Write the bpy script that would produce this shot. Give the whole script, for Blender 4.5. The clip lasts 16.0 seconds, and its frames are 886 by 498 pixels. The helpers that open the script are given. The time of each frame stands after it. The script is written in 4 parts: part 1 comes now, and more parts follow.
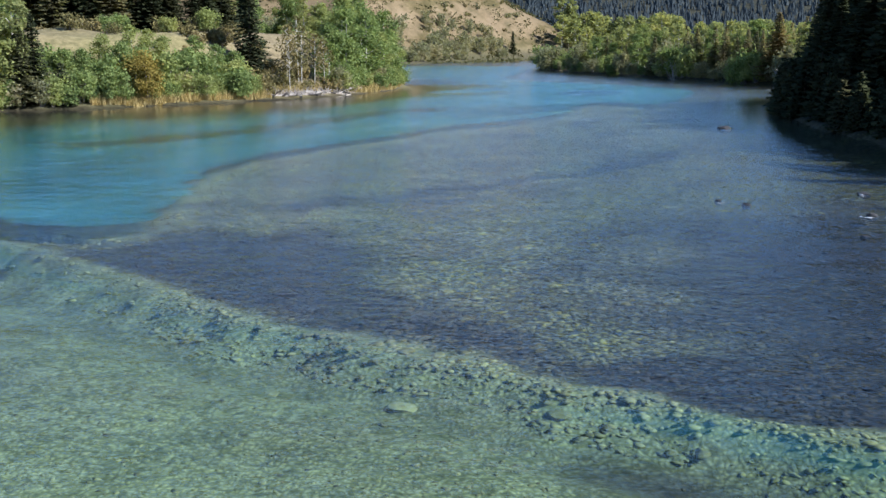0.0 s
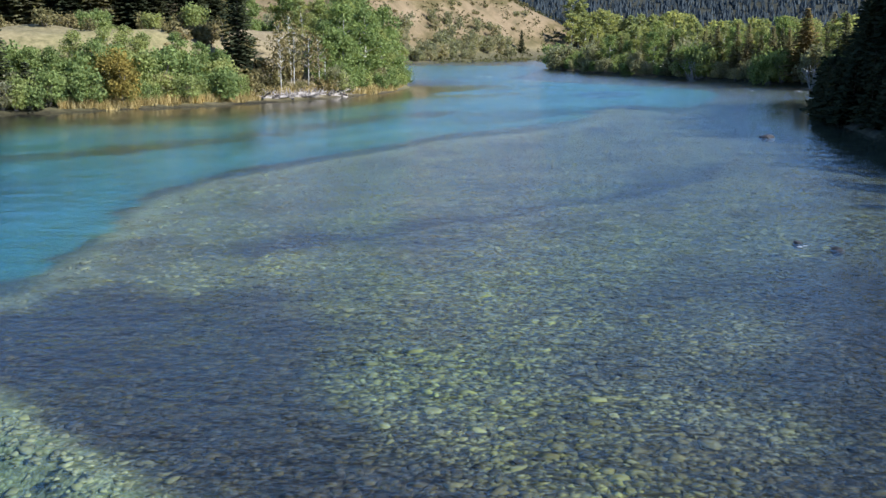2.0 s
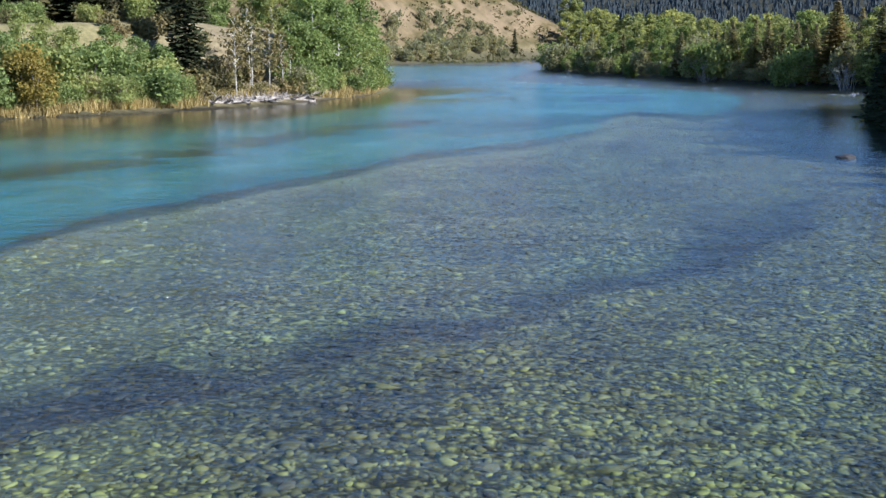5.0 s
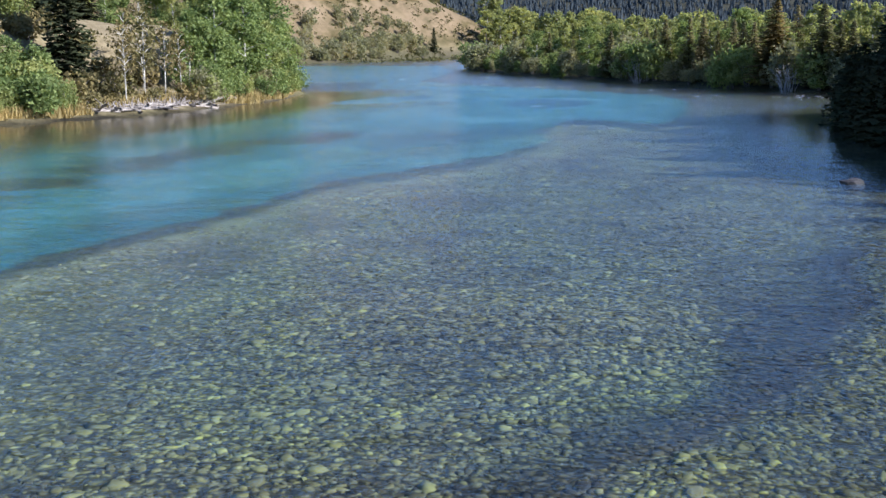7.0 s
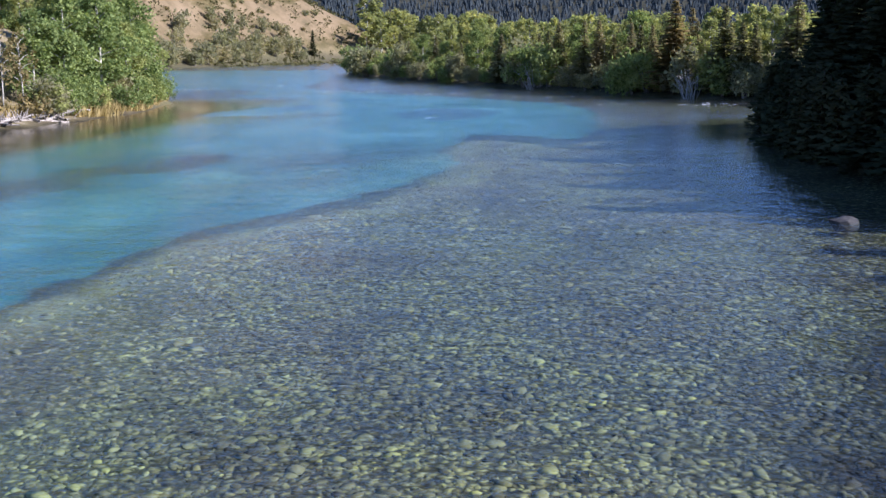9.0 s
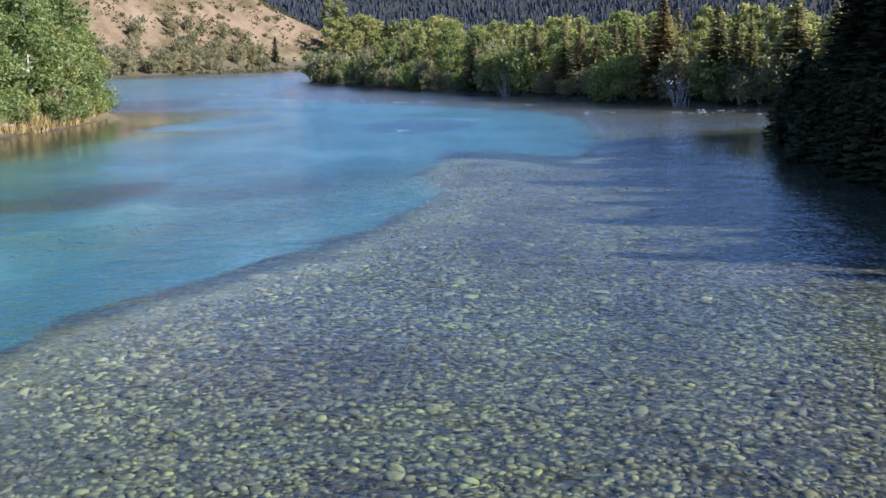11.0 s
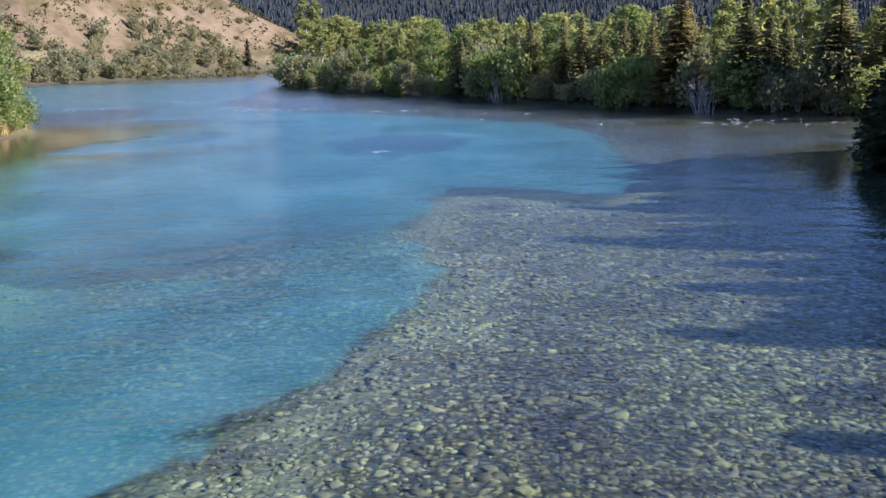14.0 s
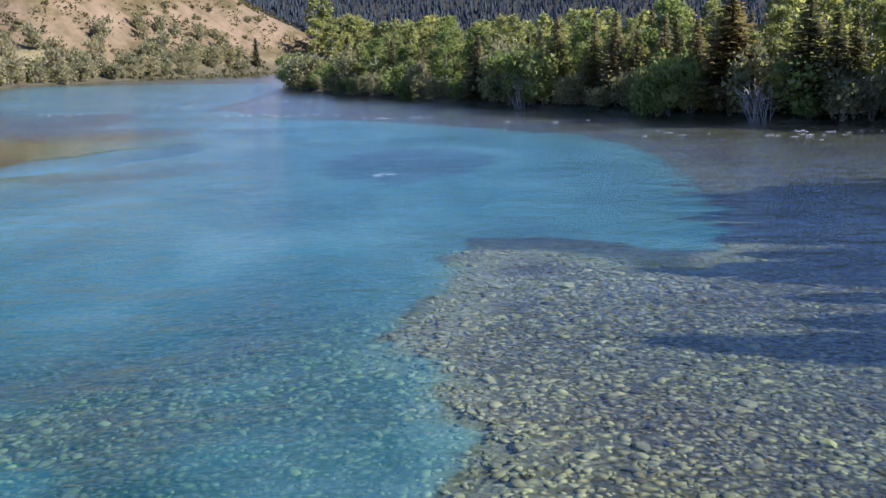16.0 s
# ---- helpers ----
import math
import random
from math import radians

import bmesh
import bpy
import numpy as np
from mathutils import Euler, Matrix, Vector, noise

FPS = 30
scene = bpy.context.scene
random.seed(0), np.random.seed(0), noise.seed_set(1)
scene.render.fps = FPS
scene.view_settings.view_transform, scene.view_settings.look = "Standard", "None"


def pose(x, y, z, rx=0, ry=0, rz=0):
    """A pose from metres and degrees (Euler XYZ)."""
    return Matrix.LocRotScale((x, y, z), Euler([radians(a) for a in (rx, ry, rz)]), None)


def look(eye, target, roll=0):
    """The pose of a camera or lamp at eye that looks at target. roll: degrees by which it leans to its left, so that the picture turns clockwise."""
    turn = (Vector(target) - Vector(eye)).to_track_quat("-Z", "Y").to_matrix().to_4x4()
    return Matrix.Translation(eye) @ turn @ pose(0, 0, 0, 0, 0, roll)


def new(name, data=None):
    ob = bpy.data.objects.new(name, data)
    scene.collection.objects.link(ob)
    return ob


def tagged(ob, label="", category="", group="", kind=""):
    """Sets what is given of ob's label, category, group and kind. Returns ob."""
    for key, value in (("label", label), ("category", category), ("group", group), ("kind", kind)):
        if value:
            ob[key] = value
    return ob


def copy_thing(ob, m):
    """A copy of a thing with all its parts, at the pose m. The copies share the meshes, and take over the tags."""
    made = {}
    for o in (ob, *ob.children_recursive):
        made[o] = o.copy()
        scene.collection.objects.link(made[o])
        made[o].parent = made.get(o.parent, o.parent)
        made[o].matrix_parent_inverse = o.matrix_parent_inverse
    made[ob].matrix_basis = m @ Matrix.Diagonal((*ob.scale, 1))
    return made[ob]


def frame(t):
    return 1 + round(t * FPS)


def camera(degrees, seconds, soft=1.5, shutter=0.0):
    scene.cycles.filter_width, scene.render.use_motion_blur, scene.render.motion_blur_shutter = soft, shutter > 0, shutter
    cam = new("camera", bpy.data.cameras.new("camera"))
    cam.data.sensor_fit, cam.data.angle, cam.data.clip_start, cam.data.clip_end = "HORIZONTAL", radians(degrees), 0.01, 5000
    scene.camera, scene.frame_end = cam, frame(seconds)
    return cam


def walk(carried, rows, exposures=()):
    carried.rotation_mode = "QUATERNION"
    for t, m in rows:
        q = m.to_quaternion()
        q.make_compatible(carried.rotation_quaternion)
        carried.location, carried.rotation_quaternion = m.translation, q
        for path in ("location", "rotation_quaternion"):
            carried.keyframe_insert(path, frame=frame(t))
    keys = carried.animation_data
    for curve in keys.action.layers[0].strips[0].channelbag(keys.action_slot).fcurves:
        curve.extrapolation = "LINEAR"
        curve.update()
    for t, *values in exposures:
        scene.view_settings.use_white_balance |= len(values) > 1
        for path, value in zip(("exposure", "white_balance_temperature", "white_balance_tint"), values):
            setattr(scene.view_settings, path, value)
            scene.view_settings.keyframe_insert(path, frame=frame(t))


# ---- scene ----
cam = camera(46.6, 16.0, soft=1.5)
PATH = [
    (0, (3.977, -0.678, 5.676), (3.681, 1.262, 5.288), -0.1),
    (0.5, (3.757, 1.516, 5.654), (3.452, 3.454, 5.265), -0.1),
    (1, (3.517, 3.77, 5.645), (3.206, 5.707, 5.256), -0.1),
    (1.5, (3.239, 6.194, 5.576), (2.928, 8.131, 5.187), -0.1),
    (2, (3.006, 8.479, 5.516), (2.695, 10.416, 5.127), -0.1),
    (2.5, (2.726, 10.984, 5.439), (2.414, 12.921, 5.051), -0.1),
    (3, (2.533, 13.429, 5.377), (2.219, 15.366, 4.99), -0.0),
    (5.5, (1.023, 26.505, 5.006), (0.742, 28.447, 4.619), -0.2),
    (6, (0.641, 28.786, 5.082), (0.393, 30.732, 4.693), -0.2),
    (6.5, (0.252, 31.133, 5.138), (0.055, 33.085, 4.748), -0.2),
    (7, (-0.147, 33.481, 5.163), (-0.29, 35.438, 4.773), -0.1),
    (7.5, (-0.525, 35.648, 5.243), (-0.612, 37.607, 4.852), -0.1),
    (8, (-0.815, 37.809, 5.314), (-0.847, 39.77, 4.923), -0.2),
    (8.5, (-1.056, 40.179, 5.321), (-1.03, 42.141, 4.934), -0.2),
    (9, (-1.226, 42.444, 5.32), (-1.142, 44.405, 4.935), -0.1),
    (9.5, (-1.368, 44.549, 5.365), (-1.248, 46.508, 4.981), -0.2),
    (12, (-1.31, 56.457, 5.09), (-1.151, 58.416, 4.719), -0.6),
    (12.5, (-1.196, 58.798, 5.113), (-1.022, 60.755, 4.741), -0.7),
    (13, (-1.055, 61.209, 5.129), (-0.872, 63.165, 4.757), -0.9),
    (13.5, (-0.9, 63.742, 5.086), (-0.716, 65.699, 4.715), -0.8),
    (14, (-0.682, 66.292, 5.092), (-0.497, 68.248, 4.721), -0.9),
    (14.5, (-0.468, 69.001, 5.061), (-0.283, 70.957, 4.691), -0.8),
    (15, (-0.25, 71.815, 5.015), (-0.066, 73.772, 4.647), -0.9),
    (15.5, (-0.018, 74.68, 5.002), (0.158, 76.638, 4.633), -0.8),
    (16, (0.188, 77.526, 5.035), (0.348, 79.485, 4.665), -0.8),
]
walk(cam, [(t, look(eye, target, roll)) for t, eye, target, roll in PATH], [(0.0, 1.18, 5750, 9), (3.0, 1.28, 5680, 10), (5.5, 1.25, 5670, 11), (9.0, 1.34, 5690, 21), (12.5, 1.38, 5700, 25), (16.0, 1.26, 5740, 24)])

# ---------------------------------------------------------------- world and sun
SUN_ELEVATION = 35.0
world = bpy.data.worlds.new("sky")
scene.world = world
world.use_nodes = True
wn = world.node_tree
wn.nodes.clear()
sky = wn.nodes.new("ShaderNodeTexSky")
sky.sky_type = "NISHITA"
sky.sun_disc = False
sky.sun_elevation = radians(SUN_ELEVATION)
sky.sun_rotation = radians(107)
sky.altitude = 1200
sky.air_density, sky.dust_density, sky.ozone_density = 1.0, 0.05, 6.0
back = wn.nodes.new("ShaderNodeBackground")
back.inputs["Strength"].default_value = 0.09
wout = wn.nodes.new("ShaderNodeOutputWorld")
wn.links.new(sky.outputs[0], back.inputs["Color"])
wn.links.new(back.outputs[0], wout.inputs["Surface"])

sun_data = bpy.data.lights.new("sun", "SUN")
sun_data.energy, sun_data.angle, sun_data.color = 5.0, radians(0.53), (1.0, 0.95, 0.87)
sun = new("sun", sun_data)
e = radians(SUN_ELEVATION)
sun.matrix_world = look((57.4 * math.cos(e), -17.3 * math.cos(e), 60 * math.sin(e)), (0, 0, 0))


# ---------------------------------------------------------------- materials
class Nodes:
    """A short way to write node trees."""

    def __init__(self, name):
        self.mat = bpy.data.materials.new(name)
        self.mat.use_nodes = True
        self.tree = self.mat.node_tree
        self.tree.nodes.clear()
        self.out = self.tree.nodes.new("ShaderNodeOutputMaterial")

    def put(self, value, socket):
        if isinstance(value, bpy.types.NodeSocket):
            self.tree.links.new(value, socket)
        elif value is not None:
            if isinstance(value, tuple) and len(value) == 3 and socket.type == "RGBA":
                value = (*value, 1.0)
            socket.default_value = value

    def node(self, kind, out=0, **inputs):
        n = self.tree.nodes.new(kind)
        for key, value in inputs.items():
            self.put(value, n.inputs[key.replace("_", " ")])
        return n.outputs[out]

    def coords(self, scale=(1, 1, 1)):
        where = self.node("ShaderNodeNewGeometry", 0)
        n = self.tree.nodes.new("ShaderNodeMapping")
        self.put(where, n.inputs["Vector"])
        n.inputs["Scale"].default_value = scale
        return n.outputs[0]

    def local(self, scale=(1, 1, 1)):
        n = self.tree.nodes.new("ShaderNodeMapping")
        self.put(self.node("ShaderNodeTexCoord", 3), n.inputs["Vector"])
        n.inputs["Scale"].default_value = scale
        return n.outputs[0]

    def noise(self, scale, detail=4.0, vector=None, rough=0.55, out=0):
        return self.node("ShaderNodeTexNoise", out, Scale=scale, Detail=detail, Roughness=rough, Vector=vector)

    def ramp(self, fac, *stops):
        n = self.tree.nodes.new("ShaderNodeValToRGB")
        self.put(fac, n.inputs[0])
        while len(n.color_ramp.elements) < len(stops):
            n.color_ramp.elements.new(0.5)
        for el, (at, colour) in zip(n.color_ramp.elements, stops):
            el.position, el.color = at, (*colour, 1.0)
        return n.outputs[0]

    def mix(self, fac, a, b, blend="MIX"):
        n = self.tree.nodes.new("ShaderNodeMix")
        n.data_type, n.blend_type = "RGBA", blend
        self.put(fac, n.inputs[0]), self.put(a, n.inputs[6]), self.put(b, n.inputs[7])
        return n.outputs[2]

    def math(self, op, a, b=None):
        n = self.tree.nodes.new("ShaderNodeMath")
        n.operation = op
        self.put(a, n.inputs[0]), self.put(b, n.inputs[1])
        return n.outputs[0]

    def attr(self, name):
        n = self.tree.nodes.new("ShaderNodeAttribute")
        n.attribute_name = name
        return n.outputs["Fac"]

    def bump(self, height, distance, strength=1.0, normal=None):
        n = self.tree.nodes.new("ShaderNodeBump")
        n.inputs["Distance"].default_value, n.inputs["Strength"].default_value = distance, strength
        self.put(height, n.inputs["Height"])
        self.put(normal, n.inputs["Normal"])
        return n.outputs[0]

    def surface(self, colour, rough=0.8, normal=None, spec=0.3):
        n = self.tree.nodes.new("ShaderNodeBsdfPrincipled")
        self.put(colour, n.inputs["Base Color"]), self.put(rough, n.inputs["Roughness"])
        self.put(normal, n.inputs["Normal"])
        n.inputs["Specular IOR Level"].default_value = spec
        self.put(n.outputs[0], self.out.inputs[0])
        return self.mat


# wet stone is darker than dry
WET = (0.36, 0.365, 0.33)


def ground_material():
    """Bank soil, dry grass, and under the water cobbles, silt and algae. The sheet's own attributes say what lies where."""
    m = Nodes("ground")
    p = m.coords()
    # under water: cobbles
    warp = m.node("ShaderNodeVectorMath", 0)
    warp_node = m.tree.nodes[-1]
    warp_node.operation = "MULTIPLY_ADD"
    m.put(m.noise(3.0, 2.0, p, out=1), warp_node.inputs[0])
    warp_node.inputs[1].default_value = (0.25, 0.25, 0.25)
    m.put(p, warp_node.inputs[2])
    cell = m.tree.nodes.new("ShaderNodeTexVoronoi")
    cell.inputs["Scale"].default_value = 6.2
    m.put(warp, cell.inputs["Vector"])
    small = m.tree.nodes.new("ShaderNodeTexVoronoi")
    small.inputs["Scale"].default_value = 11.0
    m.put(warp, small.inputs["Vector"])
    tone = m.node("ShaderNodeSeparateColor", 0, Color=cell.outputs["Color"])
    cobble = m.ramp(tone, (0.0, (0.11, 0.1, 0.075)), (0.35, (0.22, 0.205, 0.14)), (0.7, (0.37, 0.35, 0.225)), (1.0, (0.56, 0.53, 0.34)))
    # shadows between the stones are put into the colour, stone middles brightened
    gap = m.ramp(cell.outputs["Distance"], (0.22, (1.15, 1.14, 1.08)), (0.55, (0.24, 0.24, 0.25)))
    cobble = m.mix(1.0, cobble, gap, "MULTIPLY")
    algae = m.ramp(m.noise(0.16, 3.0, p), (0.42, (0, 0, 0)), (0.62, (1, 1, 1)))
    cobble = m.mix(m.math("MAXIMUM", m.math("MULTIPLY", algae, 0.45), m.math("MULTIPLY", m.attr("algae"), 0.9)), cobble, m.mix(1.0, cobble, (0.92, 0.95, 0.58), "MULTIPLY"))
    cobble = m.mix(1.0, cobble, m.ramp(m.noise(0.28, 3.0, p, 0.6), (0.38, (0.76, 0.69, 0.64)), (0.5, (0.95, 0.92, 0.85)), (0.62, (1.08, 1.06, 0.84))), "MULTIPLY")
    silt = m.ramp(m.noise(5.5, 5.0, p), (0.3, (0.43, 0.42, 0.27)), (0.55, (0.6, 0.585, 0.4)), (0.75, (0.7, 0.68, 0.48)))
    pebble = m.node("ShaderNodeSeparateColor", 0, Color=small.outputs["Color"])
    silt = m.mix(1.0, silt, m.ramp(pebble, (0.0, (0.5, 0.52, 0.48)), (0.35, (0.86, 0.87, 0.83)), (1.0, (1.14, 1.14, 1.1))), "MULTIPLY")
    # the same gap shadow between the small pebbles, in the colour
    silt = m.mix(1.0, silt, m.ramp(small.outputs["Distance"], (0.2, (1.06, 1.06, 1.04)), (0.6, (0.58, 0.6, 0.58))), "MULTIPLY")
    silt = m.mix(1.0, silt, m.ramp(m.noise(0.9, 3.0, p, 0.6), (0.36, (0.78, 0.8, 0.72)), (0.6, (1.1, 1.1, 1.05))), "MULTIPLY")
    bed = m.mix(m.attr("silt"), cobble, silt)
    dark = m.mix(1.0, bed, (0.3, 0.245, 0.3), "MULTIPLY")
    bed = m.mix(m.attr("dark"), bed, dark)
    # on land: dry grass, scrub litter, bare earth
    big = m.noise(0.035, 5.0, p)
    fine = m.noise(1.4, 6.0, p, 0.7)
    grass = m.ramp(fine, (0.3, (0.1, 0.077, 0.04)), (0.5, (0.18, 0.142, 0.08)), (0.72, (0.26, 0.21, 0.125)))
    brush = m.ramp(fine, (0.3, (0.09, 0.085, 0.035)), (0.7, (0.24, 0.2, 0.09)))
    land = m.mix(m.ramp(big, (0.42, (0, 0, 0)), (0.6, (0.85, 0.85, 0.85))), grass, brush)
    # leaf litter, its near-black tone also holding the shade under trees and banks
    shaded_litter = m.ramp(fine, (0.3, (0.02, 0.02, 0.013)), (0.7, (0.05, 0.048, 0.028)))
    gully = m.ramp(m.noise(0.06, 9.0, m.coords((1.0, 0.5, 1.6)), 0.7), (0.4, (1.06, 1.02, 0.98)), (0.52, (0.92, 0.9, 0.82)), (0.6, (0.58, 0.6, 0.42)), (0.7, (0.4, 0.44, 0.3)))
    slope_cover = m.ramp(m.noise(0.11, 9.0, m.coords(), 0.72), (0.3, (0.06, 0.056, 0.028)), (0.42, (0.112, 0.086, 0.048)), (0.52, (0.15, 0.112, 0.066)), (0.7, (0.19, 0.145, 0.09)))
    land = m.mix(m.attr("hill"), land, m.mix(1.0, slope_cover, gully, "MULTIPLY"))
    land = m.mix(m.attr("shade_floor"), land, shaded_litter)
    bed = m.mix(1.0, bed, WET, "MULTIPLY")
    colour = m.mix(m.attr("wet"), land, bed)
    stones = m.math("SUBTRACT", 1.0, cell.outputs["Distance"])
    pebbles = m.math("MULTIPLY", m.math("SUBTRACT", 1.0, small.outputs["Distance"]), 0.32)
    relief = m.bump(m.mix(m.attr("wet"), fine, m.mix(m.attr("silt"), stones, pebbles)), 0.07, 0.85)
    return m.surface(colour, 0.9, relief, 0.15)


def stone_material(name, silted):
    m = Nodes(name)
    per = m.node("ShaderNodeNewGeometry", 8)
    obj = m.node("ShaderNodeObjectInfo", 5)
    tone = m.math("FRACT", m.math("ADD", per, obj))
    if silted:
        colour = m.ramp(tone, (0.0, (0.3, 0.285, 0.2)), (0.25, (0.42, 0.4, 0.28)), (0.6, (0.52, 0.5, 0.35)), (1.0, (0.64, 0.61, 0.43)))
    else:
        colour = m.ramp(tone, (0.0, (0.07, 0.062, 0.056)), (0.2, (0.16, 0.143, 0.108)), (0.4, (0.25, 0.23, 0.16)), (0.65, (0.35, 0.325, 0.22)), (0.9, (0.45, 0.43, 0.27)), (0.96, (0.56, 0.54, 0.33)), (1.0, (0.64, 0.62, 0.32)))
    grain = m.noise(7.0, 5.0, m.coords())
    colour = m.mix(1.0, colour, m.ramp(m.noise(0.28, 3.0, m.coords(), 0.6), (0.38, (0.76, 0.69, 0.64)), (0.5, (0.95, 0.92, 0.85)), (0.62, (1.08, 1.06, 0.84))), "MULTIPLY")
    colour = m.mix(0.5, colour, m.mix(1.0, colour, m.ramp(grain, (0.3, (0.45, 0.45, 0.4)), (0.7, (1.25, 1.25, 1.05))), "MULTIPLY"))
    film = m.ramp(m.noise(0.16, 3.0, m.coords()), (0.42, (0, 0, 0)), (0.62, (1, 1, 1)))
    colour = m.mix(m.math("MAXIMUM", m.math("MULTIPLY", film, 0.45), m.math("MULTIPLY", m.attr("algae"), 0.9)), colour, m.mix(1.0, colour, (0.92, 0.95, 0.58), "MULTIPLY"))
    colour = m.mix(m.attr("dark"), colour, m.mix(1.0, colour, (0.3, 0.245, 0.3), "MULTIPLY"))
    colour = m.mix(1.0, colour, WET, "MULTIPLY")
    return m.surface(colour, 0.85, m.bump(grain, 0.02), 0.2)


def water_material():
    """Clear glacial water: the deeper it is the more its silt scatters and the less of the bed comes through."""
    m = Nodes("river_water")
    depth = m.attr("depth")
    clear = []
    for k in (0.29, 0.09, 0.16):
        clear.append(m.math("POWER", math.exp(-k), depth))
    tint = m.node("ShaderNodeCombineColor", 0, Red=clear[0], Green=clear[1], Blue=clear[2])
    through_ = m.node("ShaderNodeBsdfTransparent", 0, Color=tint)
    streaks = m.noise(0.22, 6.0, m.coords((0.8, 0.4, 1.0)), 0.62)
    silt = m.ramp(streaks, (0.34, (0.01, 0.074, 0.082)), (0.5, (0.02, 0.108, 0.118)), (0.66, (0.052, 0.16, 0.17)))
    # holes in the bed: less of the silt is lit, and more is swallowed on the way
    # darkened further in place of the weaker sky reflection off steep ripples
    hole = m.ramp(m.math("MULTIPLY", depth, 0.25), (0.6, (1.0, 1.0, 1.0)), (0.88, (0.12, 0.36, 0.38)))
    murk = m.math("SUBTRACT", 1.0, m.math("POWER", math.exp(-0.8), m.math("MAXIMUM", m.math("SUBTRACT", depth, 0.95), 0.0)))
    # light crosses the silt on its way down and up again
    twice = m.node("ShaderNodeCombineColor", 0, Red=m.math("SUBTRACT", 2.0, murk), Green=m.math("SUBTRACT", 2.0, murk), Blue=m.math("SUBTRACT", 2.0, murk))
    silt = m.mix(1.0, m.mix(1.0, silt, hole, "MULTIPLY"), twice, "MULTIPLY")
    cloud = m.node("ShaderNodeBsdfDiffuse", 0, Color=silt)
    body = m.node("ShaderNodeMixShader", 0, Fac=murk)
    body_node = m.tree.nodes[-1]
    m.put(through_, body_node.inputs[1]), m.put(cloud, body_node.inputs[2])
    fine = m.noise(6.5, 3.0, m.coords((0.75, 1.0, 1.0)), 0.6)
    chop = m.noise(2.4, 3.0, m.coords((0.8, 1.0, 1.0)), 0.6)
    swell = m.noise(0.7, 3.0, m.coords((0.8, 1.0, 1.0)), 0.5)
    fast = m.ramp(m.noise(0.09, 5.0, m.coords((0.6, 1.3, 1.0)), 0.6), (0.36, (0.65, 0.65, 0.65)), (0.62, (1.2, 1.2, 1.2)))
    calm = m.attr("calm")
    height = m.math("ADD", m.math("MULTIPLY", chop, 0.075), m.math("MULTIPLY", swell, 0.18))
    height = m.math("ADD", height, m.math("MULTIPLY", fine, 0.036))
    height = m.math("MULTIPLY", m.math("MULTIPLY", height, fast), calm)
    normal = m.bump(height, 1.0, 1.0)
    gloss = m.node("ShaderNodeBsdfGlossy", 0, Roughness=m.math("ADD", 0.05, m.math("MULTIPLY", m.math("MULTIPLY", calm, fast), 0.11)), Normal=normal, Color=(1.0, 1.0, 1.0))
    # the share of light that the surface throws back, from above and from below alike;
    # small waves hide one another from the side and never mirror fully
    graze = m.node("ShaderNodeLayerWeight", 1, Blend=0.5, Normal=m.bump(height, 1.0, 0.85))
    fresnel = m.math("ADD", 0.02, m.math("MULTIPLY", 0.78, m.math("POWER", graze, 5.0)))
    both = m.node("ShaderNodeMixShader", 0, Fac=fresnel)
    both_node = m.tree.nodes[-1]
    m.put(body, both_node.inputs[1]), m.put(gloss, both_node.inputs[2])
    m.put(both, m.out.inputs[0])
    return m.mat


def leaf_material(name, dark, light, glow=0.35, odd=None):
    """Leaves: diffuse with light coming through; tone by leaf and by tree."""
    m = Nodes(name)
    per = m.node("ShaderNodeNewGeometry", 8)
    tree = m.node("ShaderNodeObjectInfo", 5)
    colour = m.ramp(per, (0.0, dark), (1.0, light))
    if odd:
        colour = m.mix(m.ramp(tree, (0.45, (0, 0, 0)), (0.95, (0.9, 0.9, 0.9))), colour, odd)
    patch = m.ramp(m.noise(0.55, 3.0, m.coords()), (0.3, (0.65, 0.68, 0.7)), (0.7, (1.2, 1.15, 1.0)))
    colour = m.mix(0.8, colour, m.mix(1.0, colour, patch, "MULTIPLY"))
    front = m.node("ShaderNodeBsdfDiffuse", 0, Color=colour)
    behind = m.node("ShaderNodeBsdfTranslucent", 0, Color=m.mix(1.0, colour, (1.2, 1.22, 0.72), "MULTIPLY"))
    mixed = m.node("ShaderNodeMixShader", 0, Fac=glow)
    last = m.tree.nodes[-1]
    m.put(front, last.inputs[1]), m.put(behind, last.inputs[2])
    m.put(mixed, m.out.inputs[0])
    return m.mat


def bark_material(name, a, b, scale=(6, 6, 1.5)):
    m = Nodes(name)
    n = m.noise(1.0, 5.0, m.local(scale), 0.65)
    return m.surface(m.ramp(n, (0.35, a), (0.6, b)), 0.9, m.bump(n, 0.02), 0.15)


def plain_rough(name, a, b, scale=3.0, relief=0.03):
    m = Nodes(name)
    n = m.noise(scale, 6.0, m.coords(), 0.6)
    return m.surface(m.ramp(n, (0.3, a), (0.7, b)), 0.85, m.bump(n, relief), 0.25)


M_GROUND = ground_material()
M_WATER = water_material()
M_STONE = stone_material("cobble_stone", False)
M_SILTED = stone_material("silted_stone", True)
M_ASPEN = leaf_material("aspen_leaves", (0.17, 0.185, 0.085), (0.34, 0.35, 0.155), 0.6, (0.36, 0.35, 0.145))
M_POPLAR = leaf_material("poplar_leaves", (0.1, 0.142, 0.052), (0.27, 0.32, 0.125), 0.46, (0.29, 0.3, 0.115))
M_WILLOW = leaf_material("willow_leaves", (0.15, 0.15, 0.095), (0.32, 0.305, 0.19), 0.55, (0.33, 0.285, 0.18))
